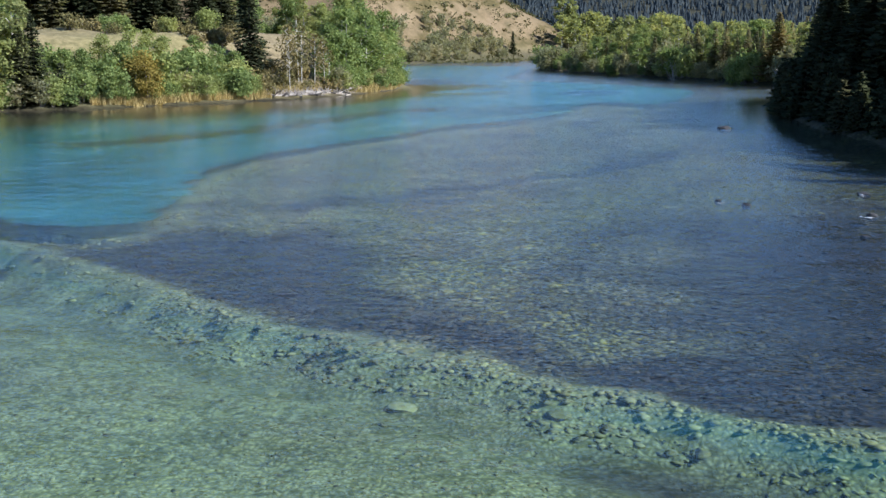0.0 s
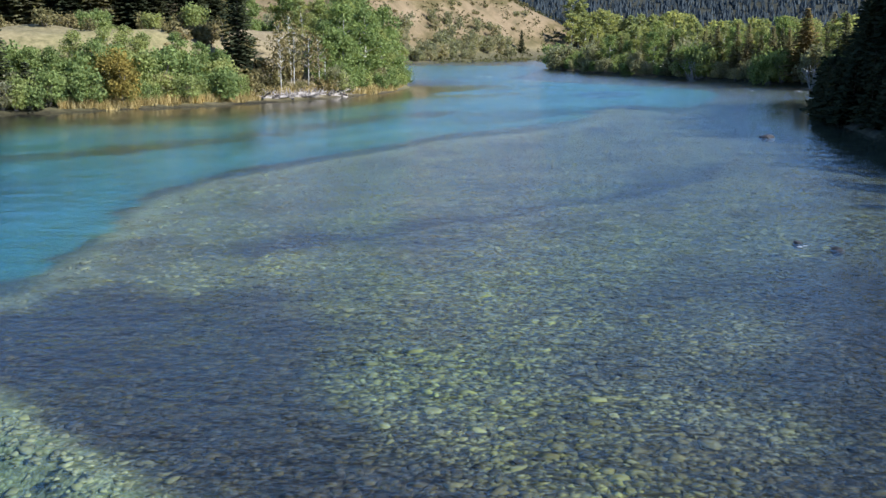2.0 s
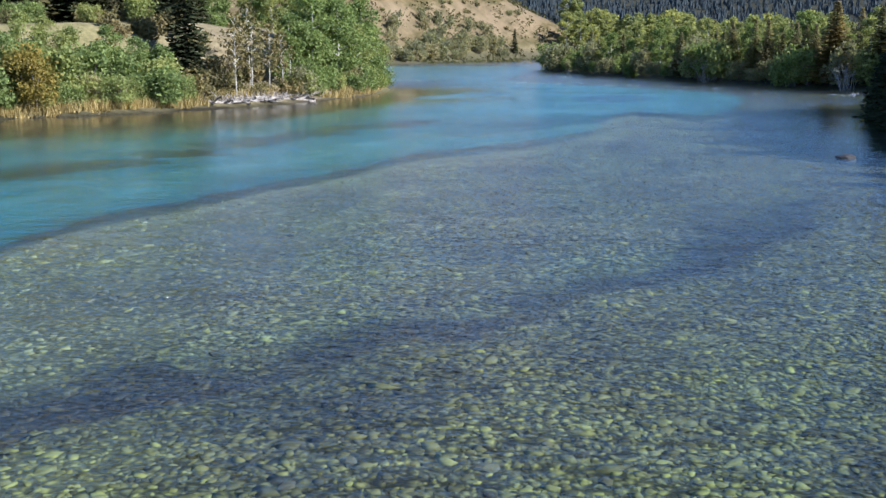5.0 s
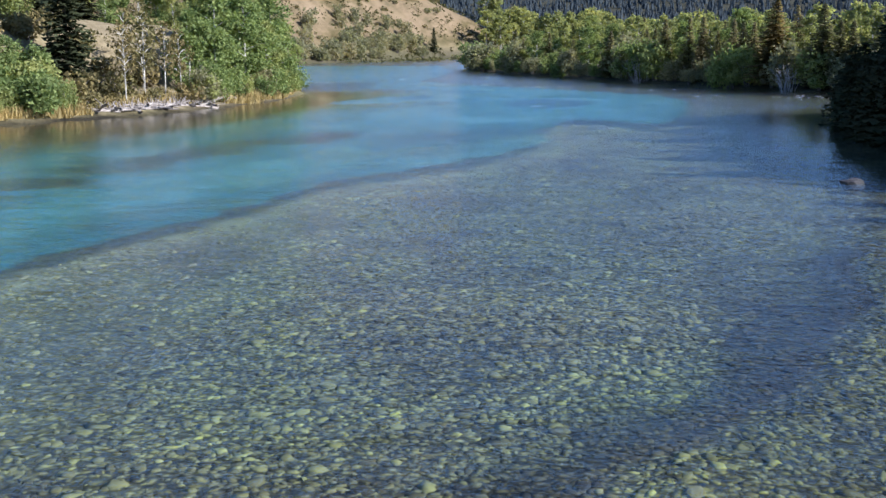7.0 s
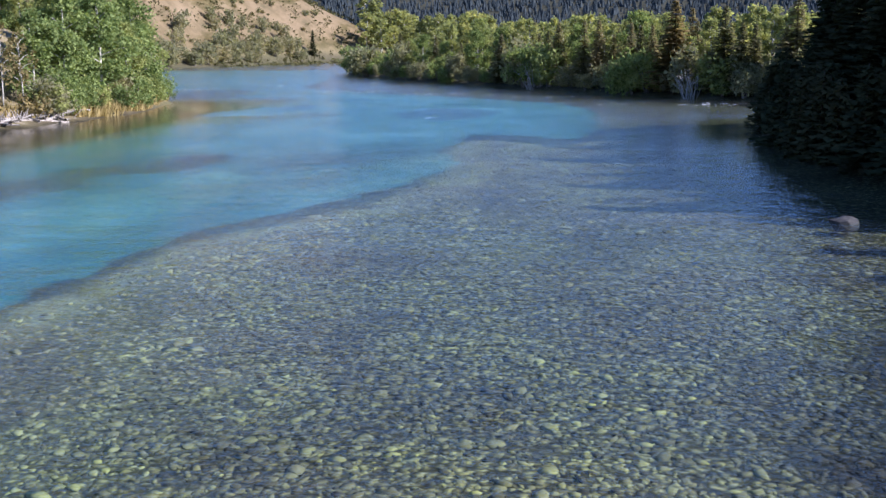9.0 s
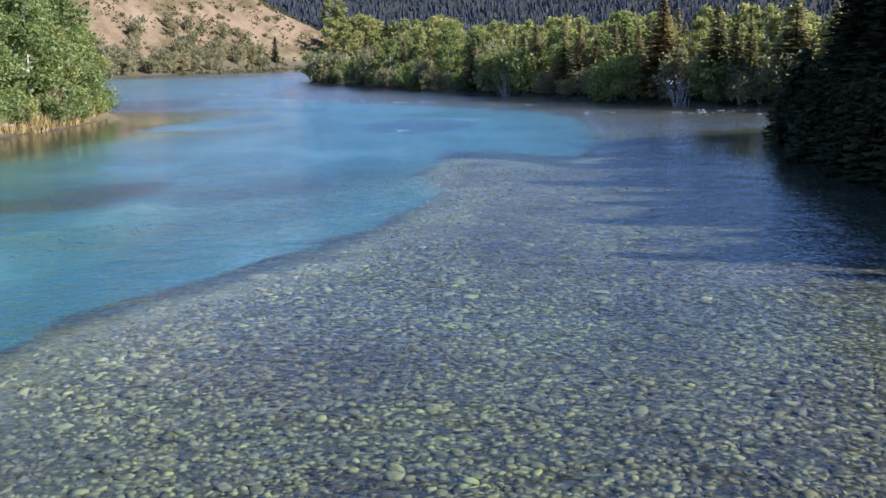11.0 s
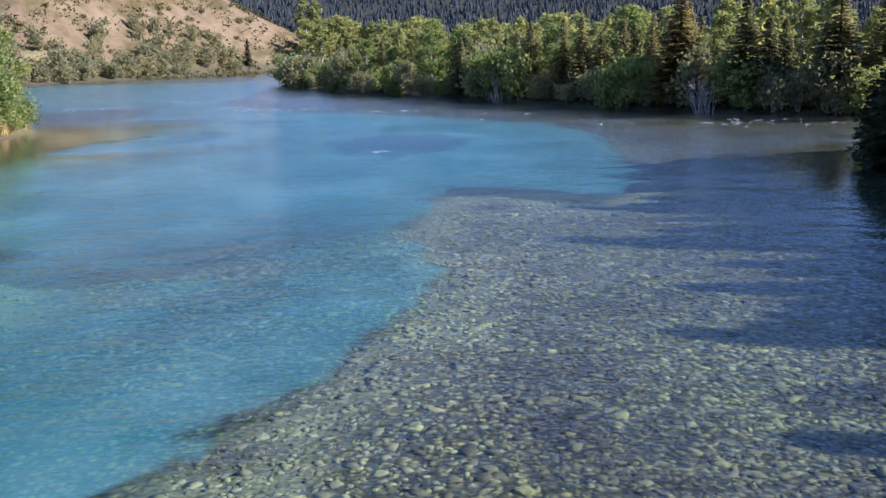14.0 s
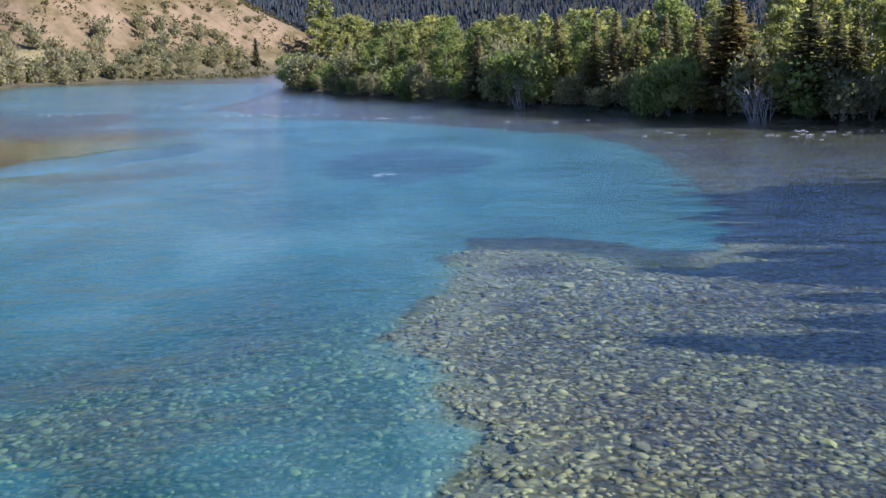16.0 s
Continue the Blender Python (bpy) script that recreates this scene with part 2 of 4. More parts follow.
M_SAGE = leaf_material("dry_brush_leaves", (0.1, 0.09, 0.04), (0.2, 0.175, 0.085), 0.25, (0.2, 0.155, 0.075))
M_ORANGE = leaf_material("autumn_leaves", (0.15, 0.115, 0.03), (0.28, 0.19, 0.045), 0.35, (0.2, 0.18, 0.06))
M_NEEDLE = leaf_material("spruce_needles", (0.022, 0.028, 0.016), (0.062, 0.07, 0.038), 0.14, (0.075, 0.072, 0.038))
M_PINE = leaf_material("pine_needles", (0.09, 0.092, 0.055), (0.24, 0.225, 0.13), 0.55, (0.26, 0.22, 0.13))
M_SCRUB = leaf_material("olive_scrub", (0.045, 0.048, 0.022), (0.125, 0.115, 0.05), 0.2)
M_BROWNNEEDLE = leaf_material("browning_needles", (0.13, 0.105, 0.052), (0.3, 0.225, 0.115), 0.55)
M_PALEBARK = bark_material("pale_aspen_bark", (0.16, 0.14, 0.11), (0.5, 0.47, 0.4))
M_DARKBARK = bark_material("dark_conifer_bark", (0.03, 0.024, 0.018), (0.1, 0.08, 0.06))
M_GREYWOOD = bark_material("grey_dead_wood", (0.09, 0.072, 0.06), (0.27, 0.24, 0.21), (3, 3, 12))
M_BLEACHED = bark_material("bleached_twigs", (0.22, 0.2, 0.18), (0.46, 0.43, 0.39), (3, 3, 12))
M_GRASSBLADE = leaf_material("dry_grass_blades", (0.22, 0.16, 0.06), (0.46, 0.36, 0.17), 0.25)
M_BOULDER = plain_rough("boulder_rock", (0.014, 0.014, 0.016), (0.055, 0.053, 0.056), 2.5, 0.06)
M_DRIFT = bark_material("weathered_driftwood", (0.12, 0.1, 0.085), (0.34, 0.3, 0.26), (3, 3, 12))
M_FOAM = plain_rough("white_foam", (0.5, 0.54, 0.57), (0.7, 0.73, 0.75), 8.0, 0.01)
# bluish haze of the distance is mixed into the needle colour
M_HAZED_WOOD = leaf_material("hazed_far_conifers", (0.036, 0.045, 0.054), (0.056, 0.067, 0.076), 0.1)


# ---------------------------------------------------------------- helpers for meshes
def mesh_of(name, verts, faces, material, smooth=False):
    me = bpy.data.meshes.new(name)
    verts, faces = np.asarray(verts, np.float32), np.asarray(faces, np.int32)
    k = faces.shape[1]
    me.vertices.add(len(verts))
    me.vertices.foreach_set("co", verts.ravel())
    me.loops.add(faces.size)
    me.loops.foreach_set("vertex_index", faces.ravel())
    me.polygons.add(len(faces))
    me.polygons.foreach_set("loop_start", np.arange(0, faces.size, k, dtype=np.int32))
    me.polygons.foreach_set("use_smooth", np.full(len(faces), smooth))
    me.materials.append(material)
    me.update(calc_edges=True)
    me.validate()
    return me


def part(name, me, parent, label=""):
    ob = new(name, me)
    ob.parent = parent
    return tagged(ob, label)


def floats(me, name, values):
    a = me.attributes.new(name, "FLOAT", "POINT")
    a.data.foreach_set("value", np.asarray(values, np.float32).ravel())


def tube(path, radii, sides=6):
    """Vertices and quads of a tapered tube along points."""
    path = np.asarray(path, float)
    verts, faces = [], []
    for n, (p, r) in enumerate(zip(path, radii)):
        d = path[min(n + 1, len(path) - 1)] - path[max(n - 1, 0)]
        d /= np.linalg.norm(d) + 1e-9
        u = np.cross(d, (0.3, 0.9, 0.2))
        u /= np.linalg.norm(u) + 1e-9
        w = np.cross(d, u)
        for k in range(sides):
            a = 2 * math.pi * k / sides
            verts.append(p + r * (math.cos(a) * u + math.sin(a) * w))
    for n in range(len(path) - 1):
        for k in range(sides):
            a, b = n * sides + k, n * sides + (k + 1) % sides
            faces.append((a, b, b + sides, a + sides))
    return verts, faces


def joined(pieces):
    verts, faces = [], []
    for v, f in pieces:
        base = len(verts)
        verts.extend(v)
        faces.extend([tuple(i + base for i in q) for q in f])
    return np.array(verts), np.array(faces)


def cards(centres, size, rng, up=0.0, long=1.0):
    """A small uneven leaf spray at each centre."""
    n = len(centres)
    a = rng.normal(size=(n, 3))
    a[:, 2] += up
    a /= np.linalg.norm(a, axis=1, keepdims=True)
    b = np.cross(a, rng.normal(size=(n, 3)))
    b /= np.linalg.norm(b, axis=1, keepdims=True)
    c = np.cross(a, b)
    s = size * rng.uniform(0.6, 1.4, (n, 1))
    tip, tail = centres + c * s * long, centres - c * s * 0.6
    verts = np.stack([tail + b * s * 0.75, tip, tail - b * s * rng.uniform(0.3, 0.9, (n, 1)) + a * s * 0.3], 1).reshape(-1, 3)
    return verts, np.arange(3 * n).reshape(-1, 3)


# ---------------------------------------------------------------- plan of the valley
LEFT_SHORE = [(-75, -200), (-62, 20), (-55, 68), (-49, 85), (-41, 91.3), (-33.2, 102), (-30.2, 107.5), (-25.4, 119), (-23.0, 132), (-24.5, 147), (-34, 168), (-50, 205), (-65, 260), (-68, 289), (-57, 328), (-49, 356), (-40.7, 386), (-30, 415), (-14, 432), (20, 442), (90, 450), (200, 455)]
RIGHT_SHORE = [(200, 405), (80, 402), (25, 375), (2, 320), (-8, 285), (-11, 260), (-6, 231), (1.0, 209), (10.5, 189), (17.2, 174.3), (23.9, 159.8), (28.4, 153.0), (32.8, 148.3), (36, 144.9), (46, 138), (52, 130), (40, 121), (27.5, 117.5), (23.6, 112.5), (22.2, 106), (20.2, 95), (19.2, 82), (20.3, 64), (24, 40), (28, 10), (34, -200)]
RIVER = np.array(LEFT_SHORE + RIGHT_SHORE, float)
# edge of the deep channel beside the gravel bar
CHANNEL = [(-16.5, 29.5), (-12.8, 29.4), (-10.4, 30.2), (-10.8, 33.2), (-12.1, 38), (-13.9, 45), (-13.1, 53), (-11.5, 58), (-9.9, 62), (-8.5, 67), (-6.8, 73), (-4.8, 76), (-2.6, 79.2), (-1.2, 82), (0.2, 85), (1.4, 88), (1.7, 91), (1.4, 94.1), (0.8, 96.2), (1.3, 97.4), (2.3, 99.6), (2.8, 102.5), (3.5, 105.2), (5.8, 105.3), (7.6, 103), (9.5, 102.8), (11.3, 106.5), (12.9, 112.4), (14.8, 123.6), (15.6, 134.3), (14.6, 141), (11, 147), (3.3, 158), (-6.2, 168), (-14.5, 184), (-12.5, 205), (-12.5, 235), (-14, 268), (-17, 290)]
# edge between the dark cobbles and the pale silted gravel
PALE_EDGE = [(-40, 36), (-16.5, 30.6), (-12.8, 28.0), (-9.0, 25.2), (-4.6, 21.8), (-2.0, 20.3), (0.6, 19.3), (2.6, 18.0), (4.5, 17.2), (6.3, 16.4), (8.6, 15.7), (30, 10)]
# the tongue of dark cobbles along that edge, the green strip beside it, and the step at the olive gravel
TONGUE = [(-11.6, 28.6), (-8.8, 32.2), (-5.6, 32.6), (-2.4, 29.2), (-0.7, 24.6), (1.2, 21.9), (3.8, 19.9), (9, 18.2), (9, 15.2), (4.5, 16.4), (0, 19.3), (-6, 22.2), (-12.8, 27.4)]
GREEN_STRIP = [(-7, 36), (-4.4, 33), (-2.0, 30.6), (0.0, 27.6), (1.6, 24.6), (3.6, 21.4)]
STREAK = [(-6.5, 37.5), (-3.4, 40.6), (-2.3, 42.2), (-1.0, 42.4), (-0.3, 43.4), (0.6, 43.6), (0.8, 45.0), (1.4, 46.8), (2.7, 48.0), (4.7, 50.8), (6.4, 54.4), (8.0, 56.8), (8.6, 61)]


def line_distance(px, py, line, closed=False):
    """Distance to a polyline, and the side of its nearest piece (+ to the left of its way)."""
    line = np.asarray(line, float)
    if closed:
        line = np.vstack([line, line[:1]])
    best, side = np.full(px.shape, 1e9), np.zeros(px.shape)
    for (ax, ay), (bx, by) in zip(line[:-1], line[1:]):
        dx, dy = bx - ax, by - ay
        s = np.clip(((px - ax) * dx + (py - ay) * dy) / (dx * dx + dy * dy), 0, 1)
        ox, oy = px - ax - s * dx, py - ay - s * dy
        d = np.hypot(ox, oy)
        near = d < best
        best = np.where(near, d, best)
        side = np.where(near, np.sign(dx * (py - ay) - dy * (px - ax)), side)
    return best, side


def inside(px, py, poly):
    hit = np.zeros(px.shape, bool)
    for (ax, ay), (bx, by) in zip(poly, np.roll(poly, -1, 0)):
        cross = ((ay > py) != (by > py)) & (px < (bx - ax) * (py - ay) / (by - ay + 1e-12) + ax)
        hit ^= cross
    return hit


def smooth(a, b, v):
    s = np.clip((v - a) / (b - a), 0, 1)
    return s * s * (3 - 2 * s)


_waves = np.random.RandomState(5)
_wave_table = [(_waves.uniform(0, 2 * math.pi), _waves.uniform(0, 2 * math.pi), _waves.uniform(0.7, 1.4)) for _ in range(28)]


def ripple(px, py, size):
    """Soft random relief between about -1 and 1."""
    total = np.zeros(np.shape(px))
    for turn, phase, stretch in _wave_table[:14]:
        k = 2 * math.pi / (size * stretch)
        total = total + np.sin(k * (math.cos(turn) * px + math.sin(turn) * py) + phase)
    return total / 4.5


def blob(px, py, cx, cy, rx, ry, turn=0.0):
    c, s = math.cos(radians(turn)), math.sin(radians(turn))
    u, v = (px - cx) * c + (py - cy) * s, -(px - cx) * s + (py - cy) * c
    return np.exp(-((u / rx) ** 2 + (v / ry) ** 2))


HILL = (-130.0, 446.0, 132.0)


def crisp(v, at=0.45, wide=0.12):
    return smooth(at - wide, at + wide, v)


def survey(px, py):
    """Height of the ground and what covers it."""
    px, py = np.asarray(px, float), np.asarray(py, float)
    shore, _ = line_distance(px, py, RIVER, True)
    wet = inside(px + 0.7 * ripple(px, py, 6.5) + 0.3 * ripple(px, py, 2.3), py + 0.6 * ripple(py, px, 5.5), RIVER)
    wob = ripple(px, py, 3.1) * 0.3 + ripple(px, py, 1.3) * 0.16 + ripple(py, px, 0.7) * 0.09
    ch, _ = line_distance(px, py, CHANNEL)
    ch = np.where(inside(px, py, np.array(CHANNEL + [(-300, 290), (-300, 29)], float)), ch, -ch) + wob
    pale, _ = line_distance(px, py, PALE_EDGE)
    pale = np.where(inside(px, py, np.array(PALE_EDGE + [(30, -300), (-200, -300), (-200, 60)], float)), pale, -pale) + wob * 0.8
    slope = smooth(-1.0, 15.0, ch) / np.maximum(smooth(-0.15, 0.7, ch), 1e-3)
    flats = np.clip(blob(px, py, -4.8, 91, 6, 8), 0, 1)
    deep = smooth(-0.15, 0.55, ch) * (1.15 + 0.3 * smooth(0, 7, ch)) * (1 - 0.52 * flats) + 0.8 * smooth(4, 14, ch) * (0.6 + 0.4 * ripple(px, py, 23)) * (1 - 0.95 * blob(px, py, -6, 90, 8, 10))
    deep = deep + 0.45 * blob(px, py, -1.2, 104.5, 6, 1.6, 60) * smooth(0, 1, ch) + 0.3 * smooth(0.2, 0.9, ripple(px, py, 3.4)) * flats
    deep = deep + 1.3 * blob(px, py, -18.5, 41, 6, 11, 12) * smooth(0, 2.5, ch)
    # a pale bar under the middle of the channel, and the hollows up the river
    bar, _ = line_distance(px, py, [(-26, 56), (-20, 66), (-18.5, 75), (-15.5, 84), (-12.0, 92)])
    deep = deep * (1 - 0.62 * smooth(4.5, 0.5, bar + 1.2 * ripple(px, py, 5)) * smooth(1.0, 5.0, ch))
    depth = 0.42 + 0.1 * ripple(px, py, 9) + np.clip(deep, 0, 3) * (1 - smooth(-2, 2, pale))
    # pale gravel in front of the dark cobbles: a low lip of stones, a deeper strip, then the flat
    front = 0.36 * smooth(1.3, 0.5, pale) + smooth(0.5, 1.3, pale) * (0.7 + 0.08 * ripple(px, py, 7)) + 0.3 * np.exp(-((pale - 2.3) / 0.8) ** 2) + 0.9 * smooth(-10, -17, px) * (1 - smooth(4, 12, pale)) * smooth(0.4, 2.0, pale)
    depth = depth * (1 - smooth(-0.3, 0.5, pale)) + smooth(-0.3, 0.5, pale) * front
    streak, _ = line_distance(px, py, STREAK)
    se = np.where(inside(px, py, np.array(STREAK + [(30, 61), (30, 20), (-6.5, 20)], float)), streak, -streak) + 0.35 * wob
    band = smooth(0.15, -0.1, se) * smooth(-2.2, -0.5, se + 0.5 * ripple(px, py, 2.6)) * (0.8 + 0.2 * smooth(-0.5, 0.3, ripple(px, py, 4.3))) * (streak < 4)
    depth = depth + 0.12 * smooth(3, 8, px) * smooth(0.6, 1.8, pale)
    depth = depth + 0.2 * band - 0.12 * smooth(0, 0.8, se) * smooth(7, 3, streak)
    # shoals and the riffle up the river
    spit, _ = line_distance(px, py, [(-19, 126), (-15.8, 124.4), (-12.8, 122.9), (-9.0, 123.6), (-7.5, 127)])
    shoal = np.clip(crisp(blob(px, py, -26, 166, 9, 15)) + crisp(blob(px, py, -18.5, 150, 9, 8), 0.4, 0.25) + 0.9 * smooth(3.0, 0.6, spit + 0.6 * ripple(px, py, 4)), 0, 1)
    pool = crisp(blob(px, py, -12.6, 132.6, 8.5, 2.8, 64) + 0.12 * ripple(px, py, 3.1), 0.42, 0.16)
    pit = crisp(blob(px, py, 2.9, 127.0, 4.2, 8.0, -12) + 0.12 * ripple(px, py, 3.1), 0.42, 0.2) + 0.6 * crisp(blob(px, py, -6.8, 151.0, 4.0, 3.0), 0.42, 0.2)
    depth = depth * (1 - 0.52 * shoal) + 1.7 * pool + 1.9 * pit
    gentle = smooth(-12, -24, px) * smooth(148, 132, py)
    depth = np.minimum(depth, (0.06 + 0.035 * shore + 0.0016 * shore**2) * gentle + (0.08 + shore * 0.17 + 0.02 * shore**1.5) * (1 - gentle))
    land = 0.25 + 0.12 * shore * (shore < 3) + 0.36 * (shore >= 3)
    left_bank = (px < -15) & (py < 330)
    right_bank = px > 0
    land = land + np.where(left_bank, 6.4 * smooth(2.5, 15, shore) + 0.02 * np.clip(shore - 15, 0, 200), 0.9 * smooth(1, 8, shore) + 0.004 * shore)
    land = land + 0.35 * ripple(px, py, 11) * smooth(3, 12, shore)
    hx, hy, hr = HILL
    d = np.hypot(px - hx, py - hy) + 5 * ripple(px, py, 37)
    hill = np.clip(1 - (d / hr) ** 2, 0, 1) * smooth(-4, 38, shore)
    land = land + 47 * hill + 0.7 * ripple(px, py, 23) * smooth(0, 0.3, hill)
    ridge = smooth(760, 2600, py + 0.12 * px + 40 * ripple(px, py, 700)) * 215 + smooth(900, 3500, -py) * 200
    sides = smooth(350, 2500, np.abs(px)) * 90
    land = land + ridge + sides
    bed = np.where(pale < -2, np.minimum(depth, 0.42 + 0.1 * ripple(px, py, 9) + (depth - 0.42) * np.clip(slope, 0, 1)), depth)
    z = np.where(wet, -bed, land)
    tongue, _ = line_distance(px, py, TONGUE, True)
    tongue = np.where(inside(px, py, np.array(TONGUE, float)), tongue, -tongue) + 0.5 * ripple(px, py, 3.3) + 0.25 * ripple(py, px, 1.5)
    # along the left bank, dark mud also paints in the bank's brown reflection
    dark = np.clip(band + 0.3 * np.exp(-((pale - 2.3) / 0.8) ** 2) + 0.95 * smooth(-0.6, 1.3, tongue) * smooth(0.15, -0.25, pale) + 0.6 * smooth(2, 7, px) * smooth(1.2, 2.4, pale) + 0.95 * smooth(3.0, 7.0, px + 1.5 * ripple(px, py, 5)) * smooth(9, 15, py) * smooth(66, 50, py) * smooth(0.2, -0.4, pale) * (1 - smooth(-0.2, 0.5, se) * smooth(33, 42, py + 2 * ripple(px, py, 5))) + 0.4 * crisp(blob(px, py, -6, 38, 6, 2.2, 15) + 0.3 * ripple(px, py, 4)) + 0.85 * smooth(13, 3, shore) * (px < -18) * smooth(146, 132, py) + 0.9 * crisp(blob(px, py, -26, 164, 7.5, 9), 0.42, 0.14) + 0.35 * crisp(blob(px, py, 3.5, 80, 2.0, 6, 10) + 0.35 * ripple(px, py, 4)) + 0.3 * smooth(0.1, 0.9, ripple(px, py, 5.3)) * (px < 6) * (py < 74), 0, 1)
    lower = smooth(78, 50, py)
    green, _ = line_distance(px, py, GREEN_STRIP)
    algae = np.clip(smooth(0, 0.6, se) * smooth(16, 9, streak) + smooth(2.4, 0.4, green + 0.6 * ripple(px, py, 3)) + 0.55 * blob(px, py, -5, 50, 7, 10) + 0.6 * blob(px, py, 1, 68, 7, 10) + 0.3 * blob(px, py, 3, 86, 4, 6), 0, 1)
    bar_silt = 0.75 * np.exp(-((ch + 0.8 + 2.0 * lower) / (1.3 + 2.6 * lower)) ** 2) * smooth(28, 33, py) + 0.7 * smooth(-0.7, 0.2, ch) * (1 - 0.6 * flats) + 0.3 * smooth(76, 84, py) * smooth(116, 108, py) * smooth(0.2, -0.4, ch) * (0.7 + 0.5 * ripple(px, py, 6))
    coated = np.clip(smooth(-0.5, 0.1, pale) + bar_silt, 0, 1)
    silt = np.clip(smooth(-0.5, 0.1, pale) + 0.45 * np.minimum(bar_silt, 0.8) * (0.4 + 0.6 * lower) + 0.2 * shoal + 0.7 * np.exp(-((ch + 0.1) / 0.7) ** 2) * smooth(28, 33, py) * (py < 112) + 0.95 * smooth(6.0, 2.0, bar) * smooth(1.0, 4.0, ch), 0, 1)
    # the shade of woods and bank foot, laid as dark litter colour
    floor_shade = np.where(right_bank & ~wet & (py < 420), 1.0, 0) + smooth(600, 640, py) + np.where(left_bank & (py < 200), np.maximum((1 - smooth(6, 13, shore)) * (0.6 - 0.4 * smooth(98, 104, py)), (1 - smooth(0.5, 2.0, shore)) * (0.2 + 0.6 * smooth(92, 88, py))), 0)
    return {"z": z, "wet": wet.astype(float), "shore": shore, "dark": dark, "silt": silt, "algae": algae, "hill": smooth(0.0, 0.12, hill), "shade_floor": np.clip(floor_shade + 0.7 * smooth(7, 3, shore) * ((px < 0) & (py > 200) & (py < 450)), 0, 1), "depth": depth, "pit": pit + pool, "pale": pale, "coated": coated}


def spaced(*runs):
    """Grid lines: runs of (from, to, step)."""
    return np.unique(np.concatenate([np.arange(a, b, s) for a, b, s in runs]).round(3))


def sheet(xs, ys):
    gx, gy = np.meshgrid(xs, ys)
    nx, ny = len(xs), len(ys)
    i = (np.arange(ny - 1)[:, None] * nx + np.arange(nx - 1)).ravel()
    return gx.ravel(), gy.ravel(), np.stack([i, i + 1, i + nx + 1, i + nx], 1)


# ---------------------------------------------------------------- ground: one sheet to the horizon
xs = spaced((-4000, -400, 240), (-400, -80, 8), (-80, -22, 1.6), (-22, -15, 0.7), (-15, 13, 0.3), (13, 26, 0.7), (26, 60, 1.8), (60, 240, 10), (240, 4001, 240))
ys = spaced((-1500, -40, 120), (-40, 8, 4), (8, 11, 0.7), (11, 108, 0.3), (108, 125, 0.6), (125, 180, 1.1), (180, 460, 4), (460, 800, 12), (800, 4801, 100))
gx, gy, quads = sheet(xs, ys)
plan = survey(gx, gy)
me = mesh_of("ground", np.stack([gx, gy, plan["z"]], 1), quads, M_GROUND, True)
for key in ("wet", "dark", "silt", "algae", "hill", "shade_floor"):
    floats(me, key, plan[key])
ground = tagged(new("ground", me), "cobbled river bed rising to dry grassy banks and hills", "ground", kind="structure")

# ---------------------------------------------------------------- water
xs = spaced((-90, -22, 2.0), (-22, -15, 0.6), (-15, 13, 0.3), (13, 26, 0.6), (26, 60, 2.0), (60, 201, 10))
ys = spaced((-150, 8, 6), (8, 11, 0.6), (11, 108, 0.3), (108, 125, 0.6), (125, 180, 1.1), (180, 455, 4))
wx, wy, quads = sheet(xs, ys)
wplan = survey(wx, wy)
keep = ((wplan["wet"] > 0) | (wplan["shore"] < 3.0))[quads].any(1)
used, quads = np.unique(quads[keep], return_inverse=True)
me = mesh_of("water", np.stack([wx, wy, 0 * wx], 1)[used], quads.reshape(-1, 4), M_WATER, True)
floats(me, "depth", np.where(wplan["wet"] > 0, wplan["depth"], 0.02)[used])
calm = 1.0 + 0.7 * wplan["pit"] - np.maximum.reduce([np.where(wx < 0, 0.9 * smooth(22, 7, wplan["shore"]) * smooth(165, 140, wy), 0.85 * smooth(9, 3, wplan["shore"]) * smooth(124, 116, wy)), 0.6 * smooth(-9, -19, wx) * smooth(140, 105, wy), 0.3 * smooth(9, 14, wx) * smooth(68, 80, wy) * smooth(122, 112, wy)])
floats(me, "calm", calm[used])
water = tagged(new("water", me), "clear turquoise river water with small ripples", "river", kind="structure")


def ground_z(x, y):
    return float(survey(np.array([x]), np.array([y]))["z"][0])


def heights(points):
    p = np.asarray(points, float)
    return survey(p[:, 0], p[:, 1])["z"]


# ---------------------------------------------------------------- trees
def crown_mesh(name, lumps, count, size, material, seed, up=0.3, long=1.0):
    """Leaf sprays spread through rounded lumps (x, y, z, radius), thicker towards their skins."""
    rng = np.random.RandomState(seed)
    lumps = np.asarray(lumps, float)
    share = lumps[:, 3] ** 2
    pick = rng.choice(len(lumps), count, p=share / share.sum())
    d = rng.normal(size=(count, 3))
    d /= np.linalg.norm(d, axis=1, keepdims=True)
    r = rng.uniform(0.35, 1.0, (count, 1)) ** 0.5 * (1 + 0.34 * rng.normal(size=(count, 1)))
    centres = lumps[pick, :3] + d * r * lumps[pick, 3:4] * np.array([1, 1, 0.85])
    centres[:, 2] = np.maximum(centres[:, 2], 0.15)
    v, f = cards(centres, size, rng, up, long)
    return mesh_of(name, v, f, material)


